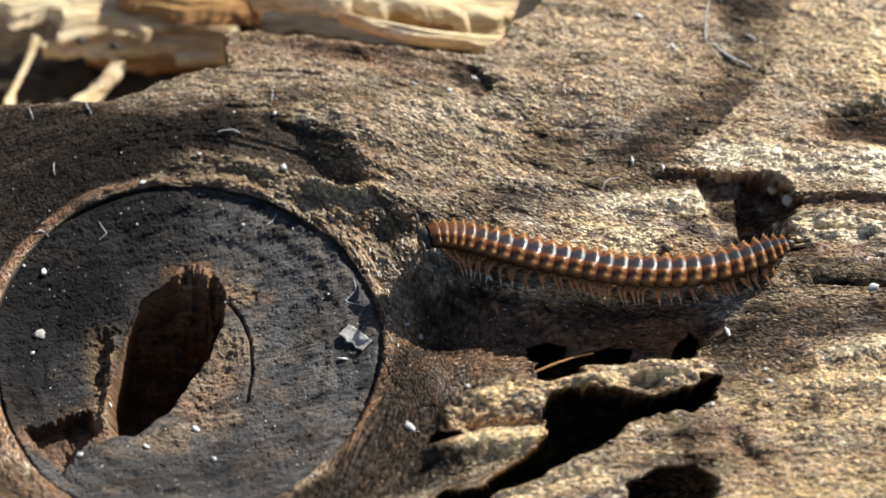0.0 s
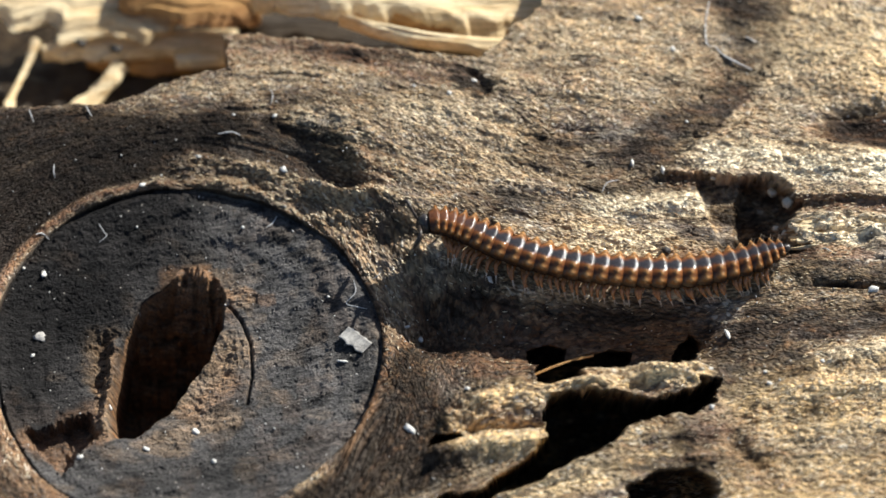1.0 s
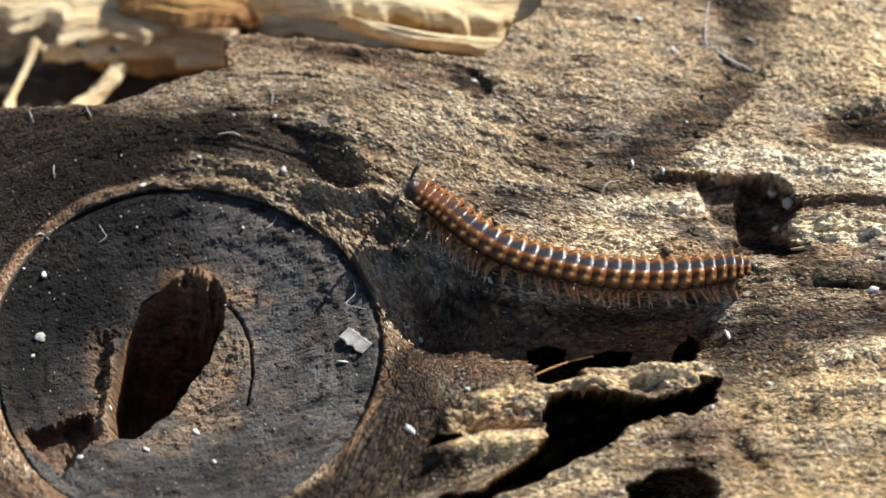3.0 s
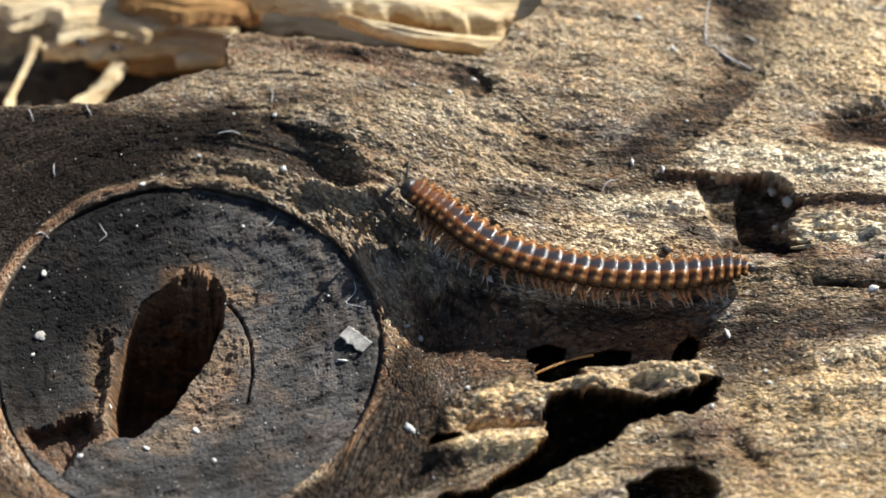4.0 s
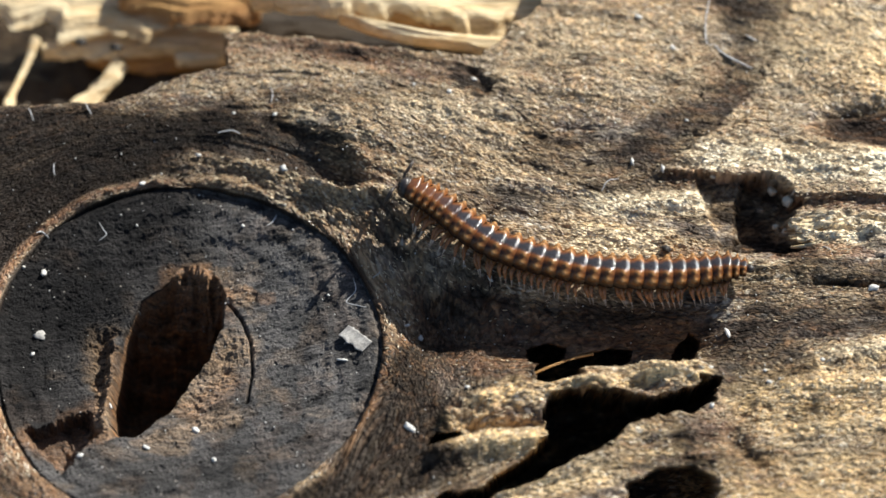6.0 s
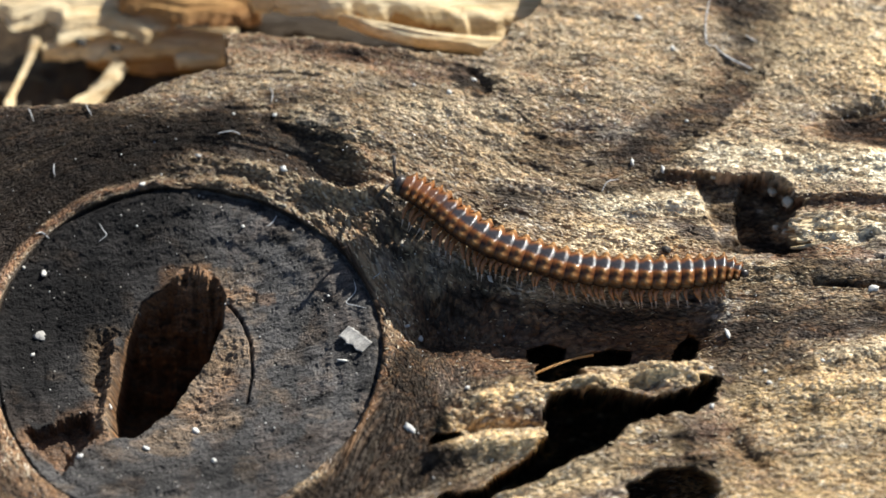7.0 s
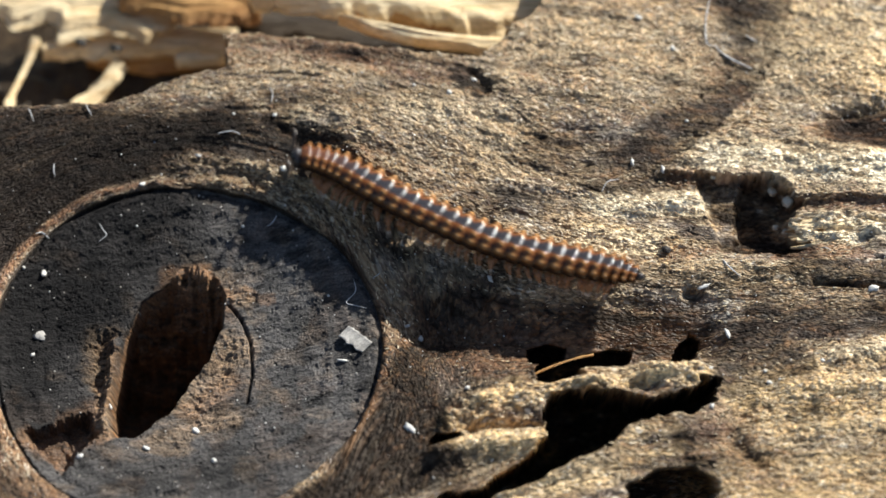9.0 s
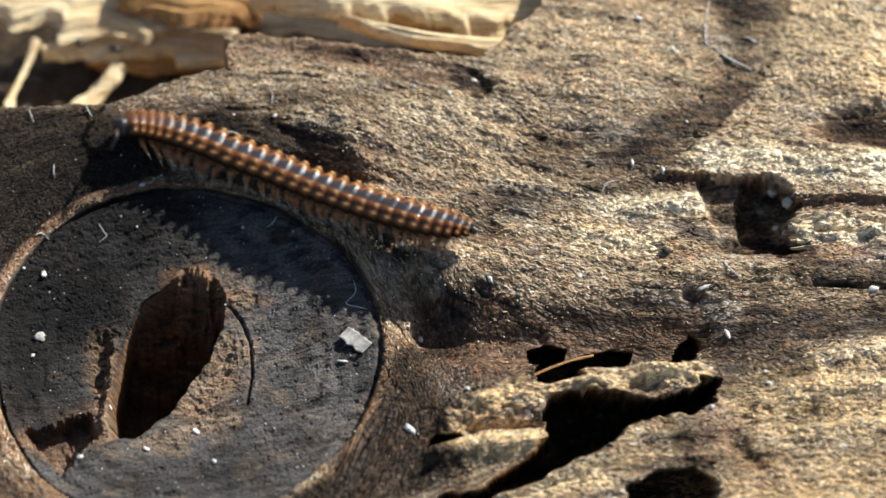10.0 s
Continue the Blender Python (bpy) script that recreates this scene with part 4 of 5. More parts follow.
for at, long, wide, thick, turn in (
    ((-11.00, 4.86), 0.38, 0.2, 0.12, -15), ((-7.14, 4.11), 0.36, 0.42, 0.25, 60), ((-13.48, 3.30), 0.4, 0.26, 0.2, 30), ((-17.77, -0.88), 0.3, 0.52, 0.2, 0),
    ((-18.14, -4.83), 0.3, 0.2, 0.12, 30), ((-1.44, -9.20), 0.85, 0.36, 0.15, -40), ((8.46, 4.50), 0.2, 0.5, 0.18, 0), ((12.48, -4.15), 0.26, 0.72, 0.18, 18),
    ((11.65, -8.15), 0.32, 0.32, 0.25, 0), ((14.22, -6.84), 0.36, 0.22, 0.15, -20), ((-0.97, -3.83), 0.26, 0.34, 0.2, 0), ((-4.42, -5.57), 0.7, 0.18, 0.12, -12),
    ((1.06, -7.24), 0.3, 0.2, 0.16, 0), ((-18.67, -0.74), 0.22, 0.2, 0.14, 0), ((-1.30, 8.39), 0.2, 0.2, 0.12, 0), ((10.43, 10.64), 0.26, 0.34, 0.16, 10),
    ((10.95, 6.68), 0.2, 0.16, 0.14, 0), ((11.47, -2.02), 0.75, 0.24, 0.12, 18), ((-8.94, 1.34), 0.18, 0.18, 0.12, 0), ((-7.57, 7.04), 0.3, 0.2, 0.14, 25),
    ((11.65, -6.22), 0.3, 0.2, 0.14, 0), ((-10.79, -8.69), 0.5, 0.36, 0.2, -45), ((-12.90, -9.62), 0.45, 0.25, 0.2, -20), ((-14.64, -7.04), 0.18, 0.4, 0.15, 15),
    ((-1.59, -3.54), 0.35, 0.18, 0.14, 10), ((-9.94, -10.32), 0.28, 0.28, 0.16, 0), ((9.82, 4.08), 0.2, 0.45, 0.2, 10), ((2.09, -1.47), 0.22, 0.5, 0.2, 25),
    ((-9.41, 7.10), 0.18, 0.16, 0.12, 0), ((-5.08, -2.25), 0.16, 0.16, 0.1, 0), ((16.55, -5.79), 0.3, 0.2, 0.14, -30), ((10.69, -8.29), 0.3, 0.16, 0.12, 0),
    ((14.04, -6.27), 0.2, 0.2, 0.14, 0), ((-15.76, -10.22), 0.4, 0.3, 0.16, 0), ((8.90, 12.29), 0.45, 0.3, 0.2, -30), ((1.38, 8.76), 0.4, 0.25, 0.18, -20),
    ((0.28, 7.90), 0.3, 0.3, 0.18, 0), ((18.93, -2.11), 0.7, 0.45, 0.3, 10),
):
    tagged(flake("crumb", CHALK, at, 0.78 * long, 0.78 * wide, 0.8 * thick, turn, "tiny chalky white crumb lying on the wood", "crumb", seed=int(long * 100 + wide * 1000)), group="white crumbs")
flake("droplet_scale", GREYF, (-17.85, -3.90), 0.55, 0.42, 0.1, 0, "bluish grey papery scale on the dark knot", "scale", seed=3)
for at, size, z in (((12.07, 3.91), 0.33, -0.2), ((14.72, 3.58), 0.55, -0.9), ((15.39, 2.84), 0.72, -0.6), ((14.82, 1.79), 0.35, -1.1),
                    ((15.26, 1.49), 0.42, -1.0), ((16.17, 2.79), 0.5, -0.7)):
    tagged(flake("globule", WAXY, at, 0.75 * size, 0.75 * size, 0.7 * size, 0, "waxy cream globule clinging inside the hollow", "globule", z=z, seed=int(size * 99)), group="waxy globules")
for at, size, z in (((-16.89, 14.39), 0.5, -4.9), ((-15.23, 14.07), 0.5, -4.9), ((9.85, -0.15), 0.4, None)):
    flake("pellet", BLACK, at, size * 1.2, size * 0.7, size * 0.6, -40, "black dropping pellet on pale wood", "pellet", z=z, seed=8)


def curled_chip(at):
    """A ribbed grey chip lying tilted on the knot."""
    nx, ny = 26, 12
    gu, gv = np.meshgrid(np.linspace(-0.72, 0.72, nx), np.linspace(-0.33, 0.33, ny))
    edge = 1 + 0.22 * vnoise(gu * 6, gv * 0 + 3, 4)
    top = 0.05 * np.sin(gu * 11) + 0.05 * gu + 0.2 * gv ** 2 + 0.12
    sheet = np.stack([gu, gv * edge, top], -1).reshape(-1, 3)
    under = sheet - (0, 0, 0.07)
    n = nx * ny
    quads = []
    for j in range(ny - 1):
        for i in range(nx - 1):
            a, b, c, d = j * nx + i, j * nx + i + 1, (j + 1) * nx + i + 1, (j + 1) * nx + i
            quads += [(a, b, c, d), (n + d, n + c, n + b, n + a)]
    ring = [i for i in range(nx)] + [j * nx + nx - 1 for j in range(1, ny)] + [(ny - 1) * nx + i for i in range(nx - 2, -1, -1)] + [j * nx for j in range(ny - 2, 0, -1)]
    for k in range(len(ring)):
        a, b = ring[k - 1], ring[k]
        quads.append((b, a, n + a, n + b))
    ob = tagged(part("wood_chip", raw_mesh("wood_chip", np.concatenate([sheet, under]) * MM, quads), GREYF), "curled pale grey ribbed chip lying on the knot", "chip")
    px, py, pz = lay(*at)
    ob.matrix_basis = pose(px * MM, py * MM, (pz - 0.04) * MM, 3, -2, -42)


curled_chip((-3.86, -4.62))


def hair(points, thick, seed):
    """A fine stray fibre that lies on the wood; points are places in the plan."""
    line = [np.add(lay(x, y), (0, 0, 0.05 + 0.06 * ((k + seed) % 2))) for k, (x, y) in enumerate(points)]
    v, q = tube(line, (thick * 0.6, thick, thick, thick * 0.5), (thick * 0.6, thick, thick, thick * 0.5), 28, 6)
    return tagged(part("fibre", raw_mesh("fibre", v, q), SILK), "fine silvery stray fibre lying on the wood", "fibre", "stray fibres")


hair(((-15.38, 1.51), (-15.17, 1.15), (-15.04, 0.94), (-15.36, 0.63)), 0.022, 0)
hair(((-3.96, -1.59), (-3.88, -2.15), (-4.28, -2.68), (-3.83, -2.89), (-3.38, -3.06)), 0.02, 1)
hair(((12.33, -0.79), (12.61, -1.21), (13.10, -1.62)), 0.03, 0)
hair(((12.31, 10.85), (12.83, 10.30), (13.99, 9.62)), 0.045, 1)
hair(((12.15, 13.41), (11.96, 12.16), (11.96, 11.07), (12.26, 10.79)), 0.03, 0)
hair(((13.76, 11.48), (14.27, 11.17)), 0.03, 1)
hair(((-18.62, 7.29), (-18.50, 6.92), (-18.38, 6.62)), 0.025, 0)
hair(((-16.08, 7.53), (-15.92, 7.17), (-15.78, 6.92)), 0.025, 1)
hair(((-17.40, 4.35), (-17.41, 3.96), (-17.35, 3.66)), 0.025, 0)
hair(((-10.12, 6.01), (-9.49, 6.13), (-9.10, 5.92)), 0.03, 1)
hair(((-7.74, 7.65), (-7.67, 8.08), (-7.80, 8.51)), 0.02, 0)
hair(((7.07, 3.00), (7.33, 3.45), (7.84, 3.66)), 0.022, 0)
hair(((-18.13, 0.68), (-17.88, 0.80), (-17.58, 0.71)), 0.03, 1)
hair(((17.14, -0.32), (16.94, -0.15), (16.77, -0.09)), 0.02, 0)
hair(((-3.09, -1.44), (-2.89, -1.35), (-2.79, -1.15)), 0.02, 0)
hair(((-7.87, 1.27), (-7.63, 1.51), (-7.43, 1.81)), 0.025, 1)


def dust():
    """Uncountable fine grains scattered over the wood."""
    rng = np.random.default_rng(5)
    n = 500
    px, py = rng.uniform(-20, 20, n), rng.uniform(-13, 13.5, n)
    verts, quads = [], []
    cube = np.array([(-1, -1, -1), (1, -1, -1), (1, 1, -1), (-1, 1, -1), (-1, -1, 1), (1, -1, 1), (1, 1, 1), (-1, 1, 1)], float)
    faces = np.array([(0, 3, 2, 1), (4, 5, 6, 7), (0, 1, 5, 4), (1, 2, 6, 5), (2, 3, 7, 6), (3, 0, 4, 7)])
    for x, y in zip(px, py):
        if height_at(x, y) + basin(x, y) < -1.6:
            continue
        x, y, z = lay(x, y)
        s = rng.uniform(0.014, 0.034)
        m = np.array(Euler(rng.uniform(0, 3, 3)).to_matrix())
        quads.append(faces + 8 * len(verts))
        verts.append((cube * s * rng.uniform(0.6, 1.3, 3)) @ m.T * rng.uniform(0.8, 1.1, (8, 1)) + (x, y, z + s * 0.6))
    return tagged(part("dust", raw_mesh("dust", np.concatenate(verts) * MM, np.concatenate(quads)), CHALK), "fine pale dust grains scattered over the wood", "dust", kind="stuff")


dust()


def loose_fibres():
    """Thousands of torn fibre ends standing on the soft, pale wood, laid along the grain."""
    rng = np.random.default_rng(9)
    vy, vx = np.gradient(V, gy, gx)
    lean = np.arctan2(-vx, vy)
    n = 60000
    i, j = rng.integers(60, len(gy) - 60, n), rng.integers(60, len(gx) - 60, n)
    x, y, z = gx[j], gy[i], H[i, j]
    rot = np.clip(PALE[i, j], 0, 1) * (1 - np.clip(DARK[i, j], 0, 1))
    keep = (rng.uniform(0, 1, n) < 1.25 * rot - 0.05) & (TORN[i, j] < 0.05) & (RIM[i, j] > 0.1) & (np.abs(x) < 20.3) & (np.abs(y) < 14.1)
    y = y + 0.62 * basin(x, y)
    x, y, z, rot, turn = x[keep], y[keep], z[keep], rot[keep], lean[i, j][keep]
    n = len(x)
    turn = turn + rng.normal(0, 0.35, n)
    tilt = rng.normal(0.0, 0.3, n)
    long, wide = rng.uniform(0.06, 0.17, n) * (0.7 + 0.5 * rot), rng.uniform(0.014, 0.034, n)
    fore = np.stack([np.cos(turn) * np.cos(tilt), np.sin(turn) * np.cos(tilt), np.sin(tilt)], -1)
    side = np.stack([-np.sin(turn), np.cos(turn), np.zeros(n)], -1)
    rise = np.cross(fore, side)
    at = np.stack([x, y, z + 0.012], -1)
    verts = []
    for f, w in ((-1.0, 0.45), (0.0, 1.0), (1.0, 0.35)):
        for a in (0.0, 2.1, 4.2):
            verts.append(at + fore * (f * long)[:, None] + (side * math.cos(a) + rise * math.sin(a)) * (w * wide)[:, None])
    verts = np.stack(verts, 1).reshape(-1, 3)
    faces = np.array([(k * 3 + m, k * 3 + (m + 1) % 3, k * 3 + 3 + (m + 1) % 3, k * 3 + 3 + m) for k in range(2) for m in range(3)])
    quads = (faces[None] + 9 * np.arange(n)[:, None, None]).reshape(-1, 4)
    s = Shader("torn_fibre", 0.24, 0.75)
    pick = s.add("ShaderNodeNewGeometry").outputs["Random Per Island"]
    s.put(s.mix(pick, (0.26, 0.175, 0.10), (0.80, 0.67, 0.47)), s.b.inputs["Base Color"])
    return tagged(part("loose_fibres", raw_mesh("loose_fibres", verts * MM, quads, False), s.m), "torn tan wood fibres on the soft rotten wood", "wood fibre", kind="stuff")


loose_fibres()

# ---- the millipede ----
RINGS = 29
BODY_Z, RING_R = 0.88, 0.76
millipede = tagged(new("millipede"), "brown millipede with dark glossy back bands walking over wood", "millipede")
GAPS = np.array([1.15] + [0.58] * 4 + [0.8] * 3 + [1.0] * 15 + [0.92, 0.86, 0.78, 0.68, 0.58, 0.5, 0.45])
STATIONS = np.cumsum(GAPS) / GAPS.sum() * 0.998
SIZES = np.interp(np.arange(RINGS), (0, 3, 7, 22, 26, 28), (0.86, 0.92, 1.0, 1.0, 0.90, 0.55))
MID_GAP = 0.63


def ring_mesh(k):
    """One body ring: a glossy arch with two rows of side knobs; front at +x."""
    ns, na = 15, 48
    s, th = np.meshgrid(np.linspace(0.5, -0.5, ns), np.linspace(-math.pi, math.pi, na, endpoint=False), indexing="ij")
    r = RING_R * SIZES[k]
    long = MID_GAP * GAPS[min(k + 1, len(GAPS) - 1)] * 1.32
    arch = np.interp(s, (-0.5, -0.44, -0.36, -0.24, -0.05, 0.2, 0.5), (0.88, 0.935, 0.975, 1.0, 0.985, 0.92, 0.82))
    a = np.abs(th)
    knob1 = np.exp(-((a - 0.52) / 0.12) ** 2 - ((s + 0.18) / 0.15) ** 2)
    knob2 = np.exp(-((a - 0.98) / 0.14) ** 2 - ((s + 0.17) / 0.17) ** 2)
    rr = r * arch * (1 + 0.13 * knob1 + 0.25 * knob2) * (1 - 0.24 * step(1.5, 2.1, a))
    v = np.stack([s * long, np.sin(th) * rr * 1.08, np.cos(th) * rr * (0.99 - 0.08 * np.exp(-(a / 0.55) ** 2))], -1).reshape(-1, 3)
    quads = [(i * na + j, i * na + (j + 1) % na, (i + 1) * na + (j + 1) % na, (i + 1) * na + j) for i in range(ns - 1) for j in range(na)]
    me = raw_mesh("body_segment", v * MM, quads)
    young = float(np.interp(k, (0, 2, 6), (0.9, 0.75, 0.0)))
    slate, rust = np.array((0.032, 0.030, 0.034)), np.array((0.155, 0.052, 0.014))
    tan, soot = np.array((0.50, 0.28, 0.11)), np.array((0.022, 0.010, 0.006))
    rust = rust * (0.85 + 0.3 * math.sin(k * 2.4) ** 2)
    band = (1 - step(0.22, 0.38, a + 0.04 * np.sin(s * 9)))[..., None] * (1 - 0.85 * young)
    c = rust + (slate - rust) * band
    c = c + (soot - c) * (0.55 * np.exp(-((a - 0.75) / 0.09) ** 2) * (1 - young))[..., None]
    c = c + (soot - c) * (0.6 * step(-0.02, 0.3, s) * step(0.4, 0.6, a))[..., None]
    c = c + (tan - c) * (0.9 * np.clip(knob1 * 0.8 + knob2, 0, 1) * (1 - 0.4 * young))[..., None]
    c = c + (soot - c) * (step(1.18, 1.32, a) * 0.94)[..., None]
    pig = me.attributes.new("pigment", "FLOAT_COLOR", "POINT")
    pig.data.foreach_set("color", np.concatenate([c, np.ones((*c.shape[:2], 1))], -1).astype(np.float32).ravel())
    return me


def leg_mesh(side, reach=1.0):
    out = reach * side
    path = [(0, 0, 0), (0.05, 0.28 * out, 0.02), (0.09, 0.52 * out, -0.03), (0.03, 0.70 * out, -0.2), (-0.05, 0.86 * out, -0.38), (-0.10, 1.0 * out, -0.56)]
    wide = (0.12, 0.125, 0.11, 0.065, 0.028, 0.011)
    v, q = tube(path, wide, wide, 22, 8, 0.12, 3)
    me = raw_mesh("leg", v, q)
    me.materials.append(LEGM)
    me.materials.append(FOOTM)
    for p in me.polygons:
        p.material_index = 1 if p.center.z < -0.27 * MM else 0
    return me


def bristle_mesh(k):
    """Short stiff hairs on the rear rim of a ring."""
    r = RING_R * SIZES[k]
    verts, quads, n = [], [], 0
    long = 0.30 if k > 24 else 0.2
    for a in (-1.62, -0.98, -0.45, 0.45, 0.98, 1.62):
        base = np.array((-0.12, math.sin(a) * r * 1.02, math.cos(a) * r * 1.0))
        tip = base + np.array((-0.10, math.sin(a) * long, math.cos(a) * long))
        v, q = tube([base, (base + tip) / 2 + (0.03, 0, 0), tip], (0.012, 0.009, 0.003), (0.012, 0.009, 0.003), 5, 4)
        verts.append(v)
        quads += [tuple(i + n for i in f) for f in q]
        n += len(v)
    return raw_mesh("bristles", np.concatenate(verts), quads)


def blob_mesh(name, sx, sy, sz, bulge=0.0):
    bm = bmesh.new()
    bmesh.ops.create_icosphere(bm, subdivisions=4, radius=1.0)
    for v in bm.verts:
        x, y, z = v.co
        v.co = Vector((x * sx * (1 - bulge * z), y * sy * (1 - 0.18 * max(x, 0)), z * sz)) * MM
    me = bpy.data.meshes.new(name)
    bm.to_mesh(me)
    bm.free()
    for p in me.polygons:
        p.use_smooth = True
    return me


head = part("head", blob_mesh("head", 0.40, 0.50, 0.50, 0.12), HEAD, millipede, "dark grey rounded head")
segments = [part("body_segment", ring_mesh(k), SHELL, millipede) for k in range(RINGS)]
telson = part("tail_tip", blob_mesh("tail_tip", 0.24, 0.2, 0.2), HEAD, millipede, "small brown tail tip")
legs = []
LEGS = {(side, long): leg_mesh(side, long) for side in (1, -1) for long in (0.84, 1.15)}
for k in range(1, RINGS - 2):
    for off in ((0.0,) if k < 4 else (0.14, -0.15)):
        for side in (1, -1):
            legs.append((part("leg", LEGS[side, 1.15 if k < 10 else 0.84], LEGM, segments[k]), k, off, side))
for k in range(2, RINGS):
    part("bristles", bristle_mesh(k), HAIR, segments[k], "short pale stiff hairs")


def antenna_mesh(side):
    path = [(0, 0, 0), (0.20, 0.22 * side, 0.26), (0.36, 0.50 * side, 0.46), (0.50, 0.70 * side, 0.40), (0.68, 0.80 * side, 0.10), (0.80, 0.86 * side, -0.12)]
    wide = (0.06, 0.07, 0.085, 0.095, 0.10, 0.05)
    return raw_mesh("antenna", *tube(path, wide, wide, 36, 8, 0.25, 5))


antennae = [(part("antenna", antenna_mesh(side), HORN, head, "dark elbowed antenna"), side) for side in (1, -1)]
for side in (1, -1):
    eye_spot = part("eye", blob_mesh("eye", 0.05, 0.06, 0.08), BLACK, head)
    eye_spot.location = Vector((0.14, 0.36 * side, 0.22)) * MM

BODY = {}


def lies(t, *points):
    """Where the millipede's back line lies at a time, from head to tail, in the plan."""
    line = curve_through(points, 120)
    run = np.concatenate([[0], np.cumsum(np.linalg.norm(np.diff(line, axis=0), axis=1))])
    f = np.concatenate([[0.018], STATIONS]) * run[-1]
    BODY[t] = np.stack([np.interp(f, run, line[:, 0]), np.interp(f, run, line[:, 1])], -1)


lies(0, (-1.04, -0.51), (0.40, -0.19), (2.88, -0.43), (5.36, -0.90), (7.83, -1.36), (10.30, -1.57), (12.78, -1.25), (15.12, -0.46))
lies(0.5, (-1.09, -0.00), (0.40, 0.20), (2.88, -0.24), (5.36, -0.88), (7.83, -1.35), (10.30, -1.52), (12.78, -1.26), (15.04, -0.47))
lies(1, (-1.09, 0.44), (0.40, 0.53), (2.88, -0.24), (5.36, -0.91), (7.83, -1.29), (10.30, -1.49), (12.78, -1.20), (14.96, -0.56))
lies(1.5, (-1.22, 0.88), (0.40, 0.79), (2.88, -0.27), (5.35, -0.97), (7.83, -1.41), (10.30, -1.61), (12.78, -1.26), (14.66, -0.68))
lies(2, (-1.40, 1.49), (0.40, 0.96), (2.88, -0.34), (5.35, -1.04), (7.83, -1.39), (10.30, -1.57), (12.78, -1.33), (14.08, -1.04))
lies(2.5, (-1.40, 2.26), (0.15, 1.52), (1.64, 0.48), (3.38, -0.34), (5.36, -0.92), (7.82, -1.42), (10.30, -1.57), (12.78, -1.45), (13.69, -1.42))
lies(4, (-1.75, 2.38), (-0.35, 1.58), (1.64, 0.25), (3.37, -0.54), (5.35, -1.07), (7.82, -1.54), (10.29, -1.68), (12.28, -1.57), (13.39, -1.65))
lies(5, (-1.82, 2.33), (-0.35, 1.59), (1.64, 0.29), (3.38, -0.50), (5.35, -1.06), (7.82, -1.55), (10.29, -1.70), (12.28, -1.61), (13.39, -1.64))
lies(5.5, (-1.87, 2.36), (-0.35, 1.62), (1.64, 0.29), (3.38, -0.50), (5.35, -1.06), (7.82, -1.55), (10.29, -1.70), (12.28, -1.61), (13.39, -1.64))
lies(7, (-2.17, 2.55), (-0.60, 1.87), (1.14, 0.66), (2.88, -0.19), (5.35, -1.04), (7.82, -1.51), (10.29, -1.71), (12.03, -1.65), (13.06, -1.92))
lies(7.5, (-2.42, 2.52), (-0.85, 2.02), (0.90, 0.84), (2.63, -0.05), (4.86, -0.87), (7.33, -1.42), (9.80, -1.68), (11.78, -1.65), (12.91, -1.92))
lies(8, (-2.70, 2.47), (-1.60, 2.47), (0.40, 1.13), (2.39, 0.07), (4.37, -0.69), (6.84, -1.30), (9.31, -1.65), (11.53, -1.65), (12.71, -1.97))
lies(8.5, (-4.05, 2.08), (-2.10, 2.26), (-0.10, 1.34), (1.89, 0.34), (3.87, -0.49), (6.34, -1.22), (8.81, -1.57), (10.54, -1.74), (11.72, -2.06))
lies(9, (-6.80, 3.96), (-5.11, 3.75), (-3.10, 2.91), (-1.10, 1.87), (0.90, 0.84), (2.88, -0.10), (4.86, -0.78), (6.83, -1.42), (8.48, -2.09))
lies(9.3, (-9.21, 5.16), (-7.13, 4.56), (-4.61, 3.36), (-2.10, 2.08), (0.40, 0.81), (2.88, -0.28), (4.86, -0.98), (6.46, -1.60))
lies(9.5, (-9.92, 5.46), (-8.41, 5.40), (-6.63, 4.50), (-4.61, 3.36), (-2.60, 2.26), (-0.60, 1.22), (1.39, 0.34), (3.37, -0.69), (4.98, -1.45))
lies(9.7, (-11.74, 5.90), (-10.18, 5.78), (-8.40, 5.02), (-6.62, 4.03), (-4.60, 2.93), (-2.60, 1.95), (-0.60, 1.09), (1.39, 0.12), (3.32, -0.88))
lies(10, (-14.65, 5.56), (-13.20, 5.74), (-10.92, 5.44), (-8.89, 4.66), (-6.62, 3.64), (-4.10, 2.45), (-1.60, 1.38), (-0.10, 0.82), (1.19, 0.35))
TIMES = sorted(BODY)


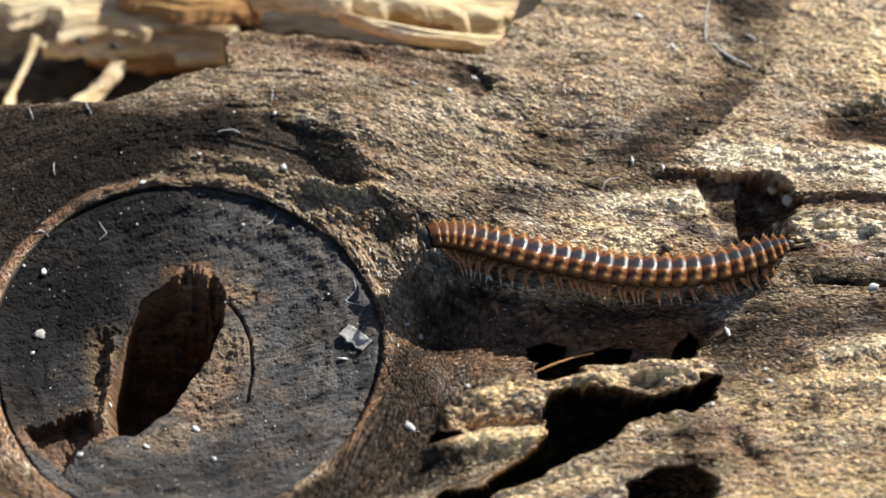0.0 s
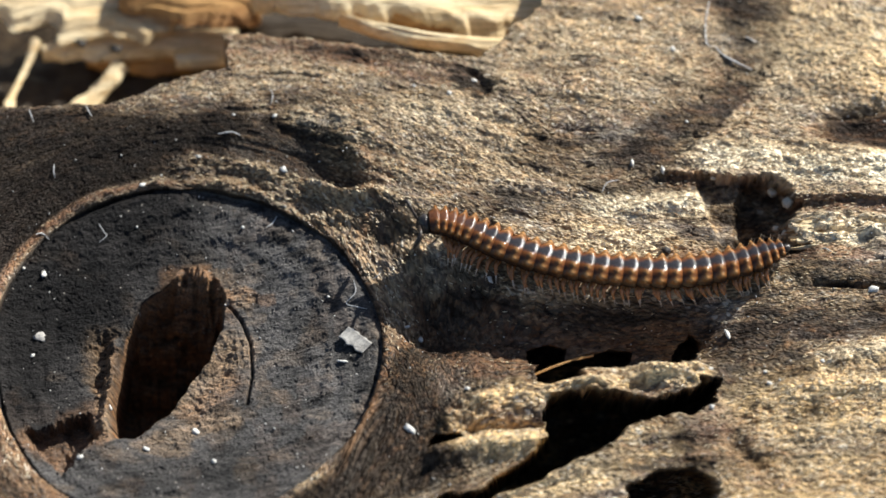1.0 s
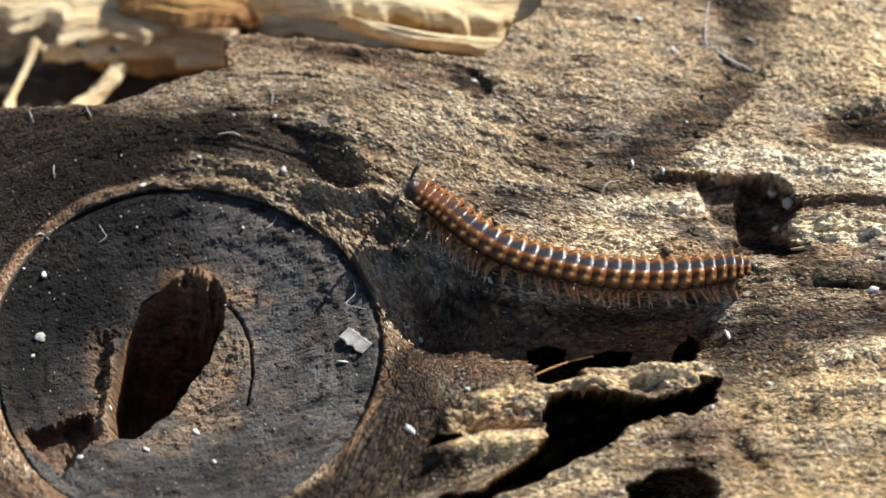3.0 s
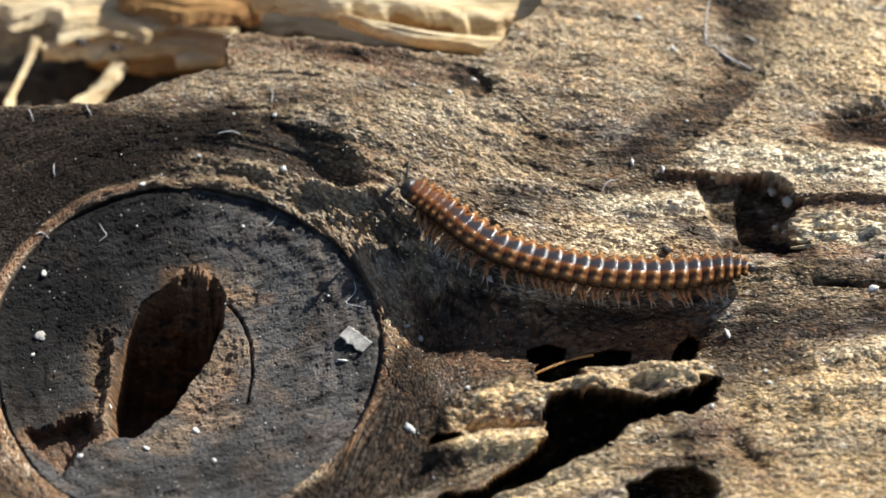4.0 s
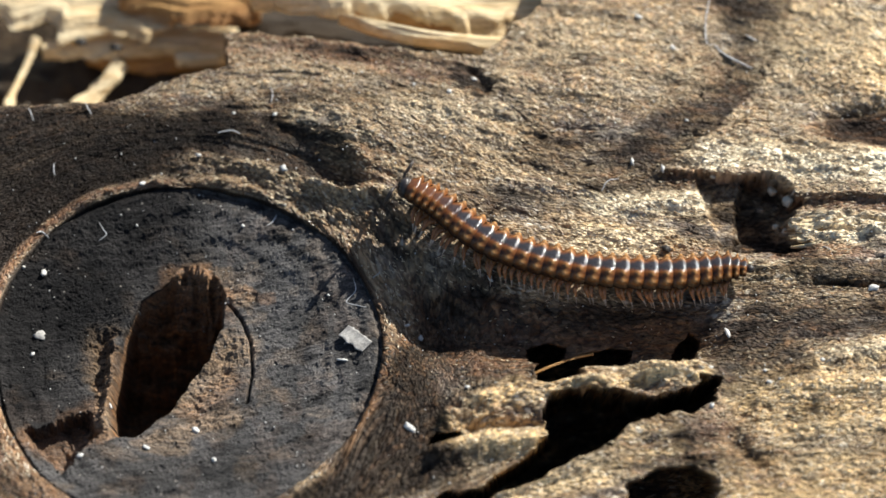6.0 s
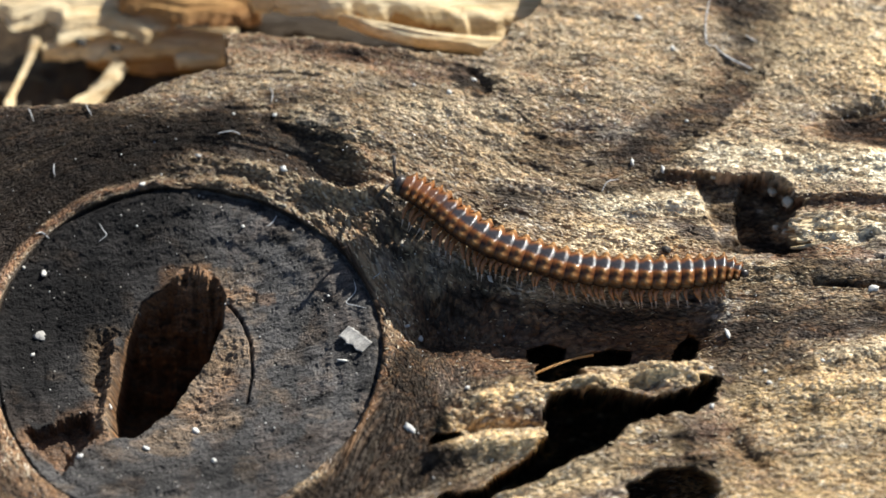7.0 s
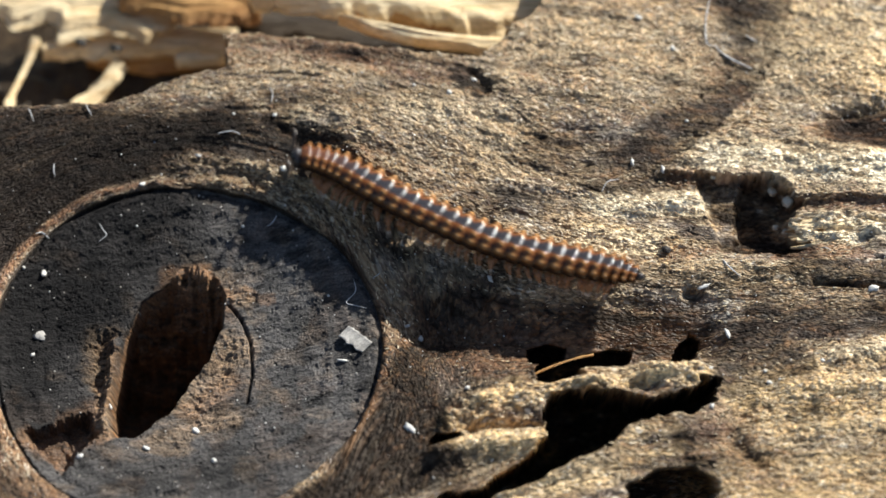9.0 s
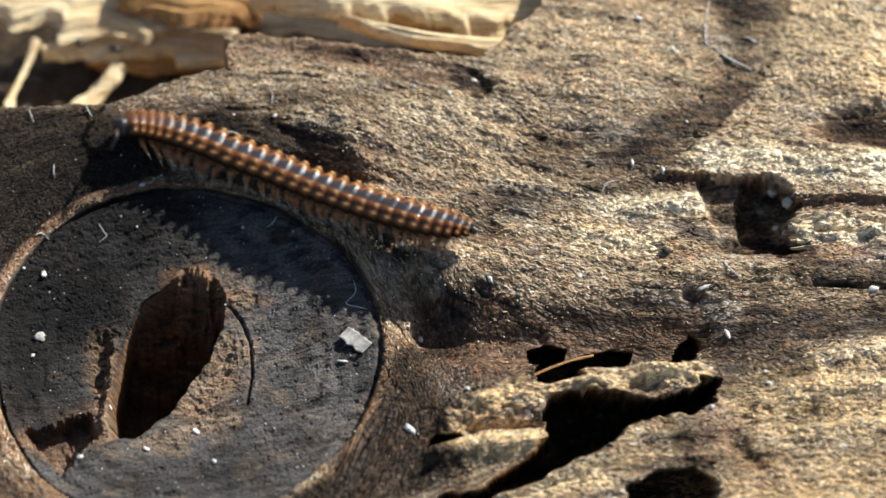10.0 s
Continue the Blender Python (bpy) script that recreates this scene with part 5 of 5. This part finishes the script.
def motions():
    """Keys of all that moves: the millipede, its rings, legs and antennae."""
    centre = {t: Vector((*BODY[t][14], 0.0)) for t in TIMES}
    walk(millipede, [(t, pose(centre[t].x * MM, centre[t].y * MM, 0)) for t in TIMES])
    way = {}
    for t in TIMES:
        p = BODY[t]
        run = -np.gradient(p, axis=0)
        way[t] = np.degrees(np.unwrap(np.arctan2(run[:, 1], run[:, 0])))
    last = len(BODY[0]) - 1

    along = np.arange(last + 1)
    lift = np.interp(along, (0, 5, 10, 16, 22, 26, 30), (0.18, 0.02, -0.40, -0.45, -0.27, -0.08, 0.12))
    slide = np.interp(along, (0, 8, 24, 30), (0.0, 0.0, 0.0, 0.18))

    def row(t, i, dz=0.0):
        x, y = BODY[t][i] - np.array(centre[t])[:2]
        low = float(basin(BODY[t][i][0], BODY[t][i][1] - 0.4))
        return t, pose((x + slide[i]) * MM, (y + lift[i] + 0.62 * low) * MM, (BODY_Z + dz - low) * MM, 8, 0, way[t][i])

    walk(head, [row(t, 0, 0.26) for t in TIMES])
    for k, ob in enumerate(segments):
        walk(ob, [row(t, k + 1, float(np.interp(k, (0, 1, 2, 4, 6), (0.24, 0.19, 0.14, 0.05, 0.0)))) for t in TIMES])
    walk(telson, [row(t, last, -0.02) for t in TIMES])
    # legs swing in waves that run with the way covered
    steps_at = [t for t in np.arange(0, 8, 0.25)] + [t for t in np.arange(8, 10.01, 0.1)]
    heads = np.array([BODY[t][10] for t in TIMES])
    gone = np.concatenate([[0], np.cumsum(np.linalg.norm(np.diff(heads, axis=0), axis=1))])
    for n, (ob, k, off, side) in enumerate(legs):
        rng = random.Random(n)
        own, spread_by = rng.uniform(-14, 14), rng.uniform(-12, 8)
        rows = []
        for t in steps_at:
            phase = 2 * math.pi * (np.interp(t, TIMES, gone) / 3.2 + t * 0.12) + k * 0.62 + off * 2.2 + (0.5 if side > 0 else 0)
            rows.append((t, pose(off * MM, 0.32 * side * MM * SIZES[k], -0.34 * MM, side * (spread_by + 9 * max(0, math.cos(phase))), 0, own + 19 * math.sin(phase))))
        walk(ob, rows)
    for ob, side in antennae:
        rows = []
        for t in np.arange(0, 10.01, 0.5):
            a, b = math.sin(2.1 * t + side), math.sin(3.3 * t + 2 * side)
            rows.append((t, pose(0.26 * MM, 0.2 * side * MM, 0.12 * MM, 14 * b * side, -8 + 12 * a, 14 * a + 22 * side)))
        walk(ob, rows)


motions()
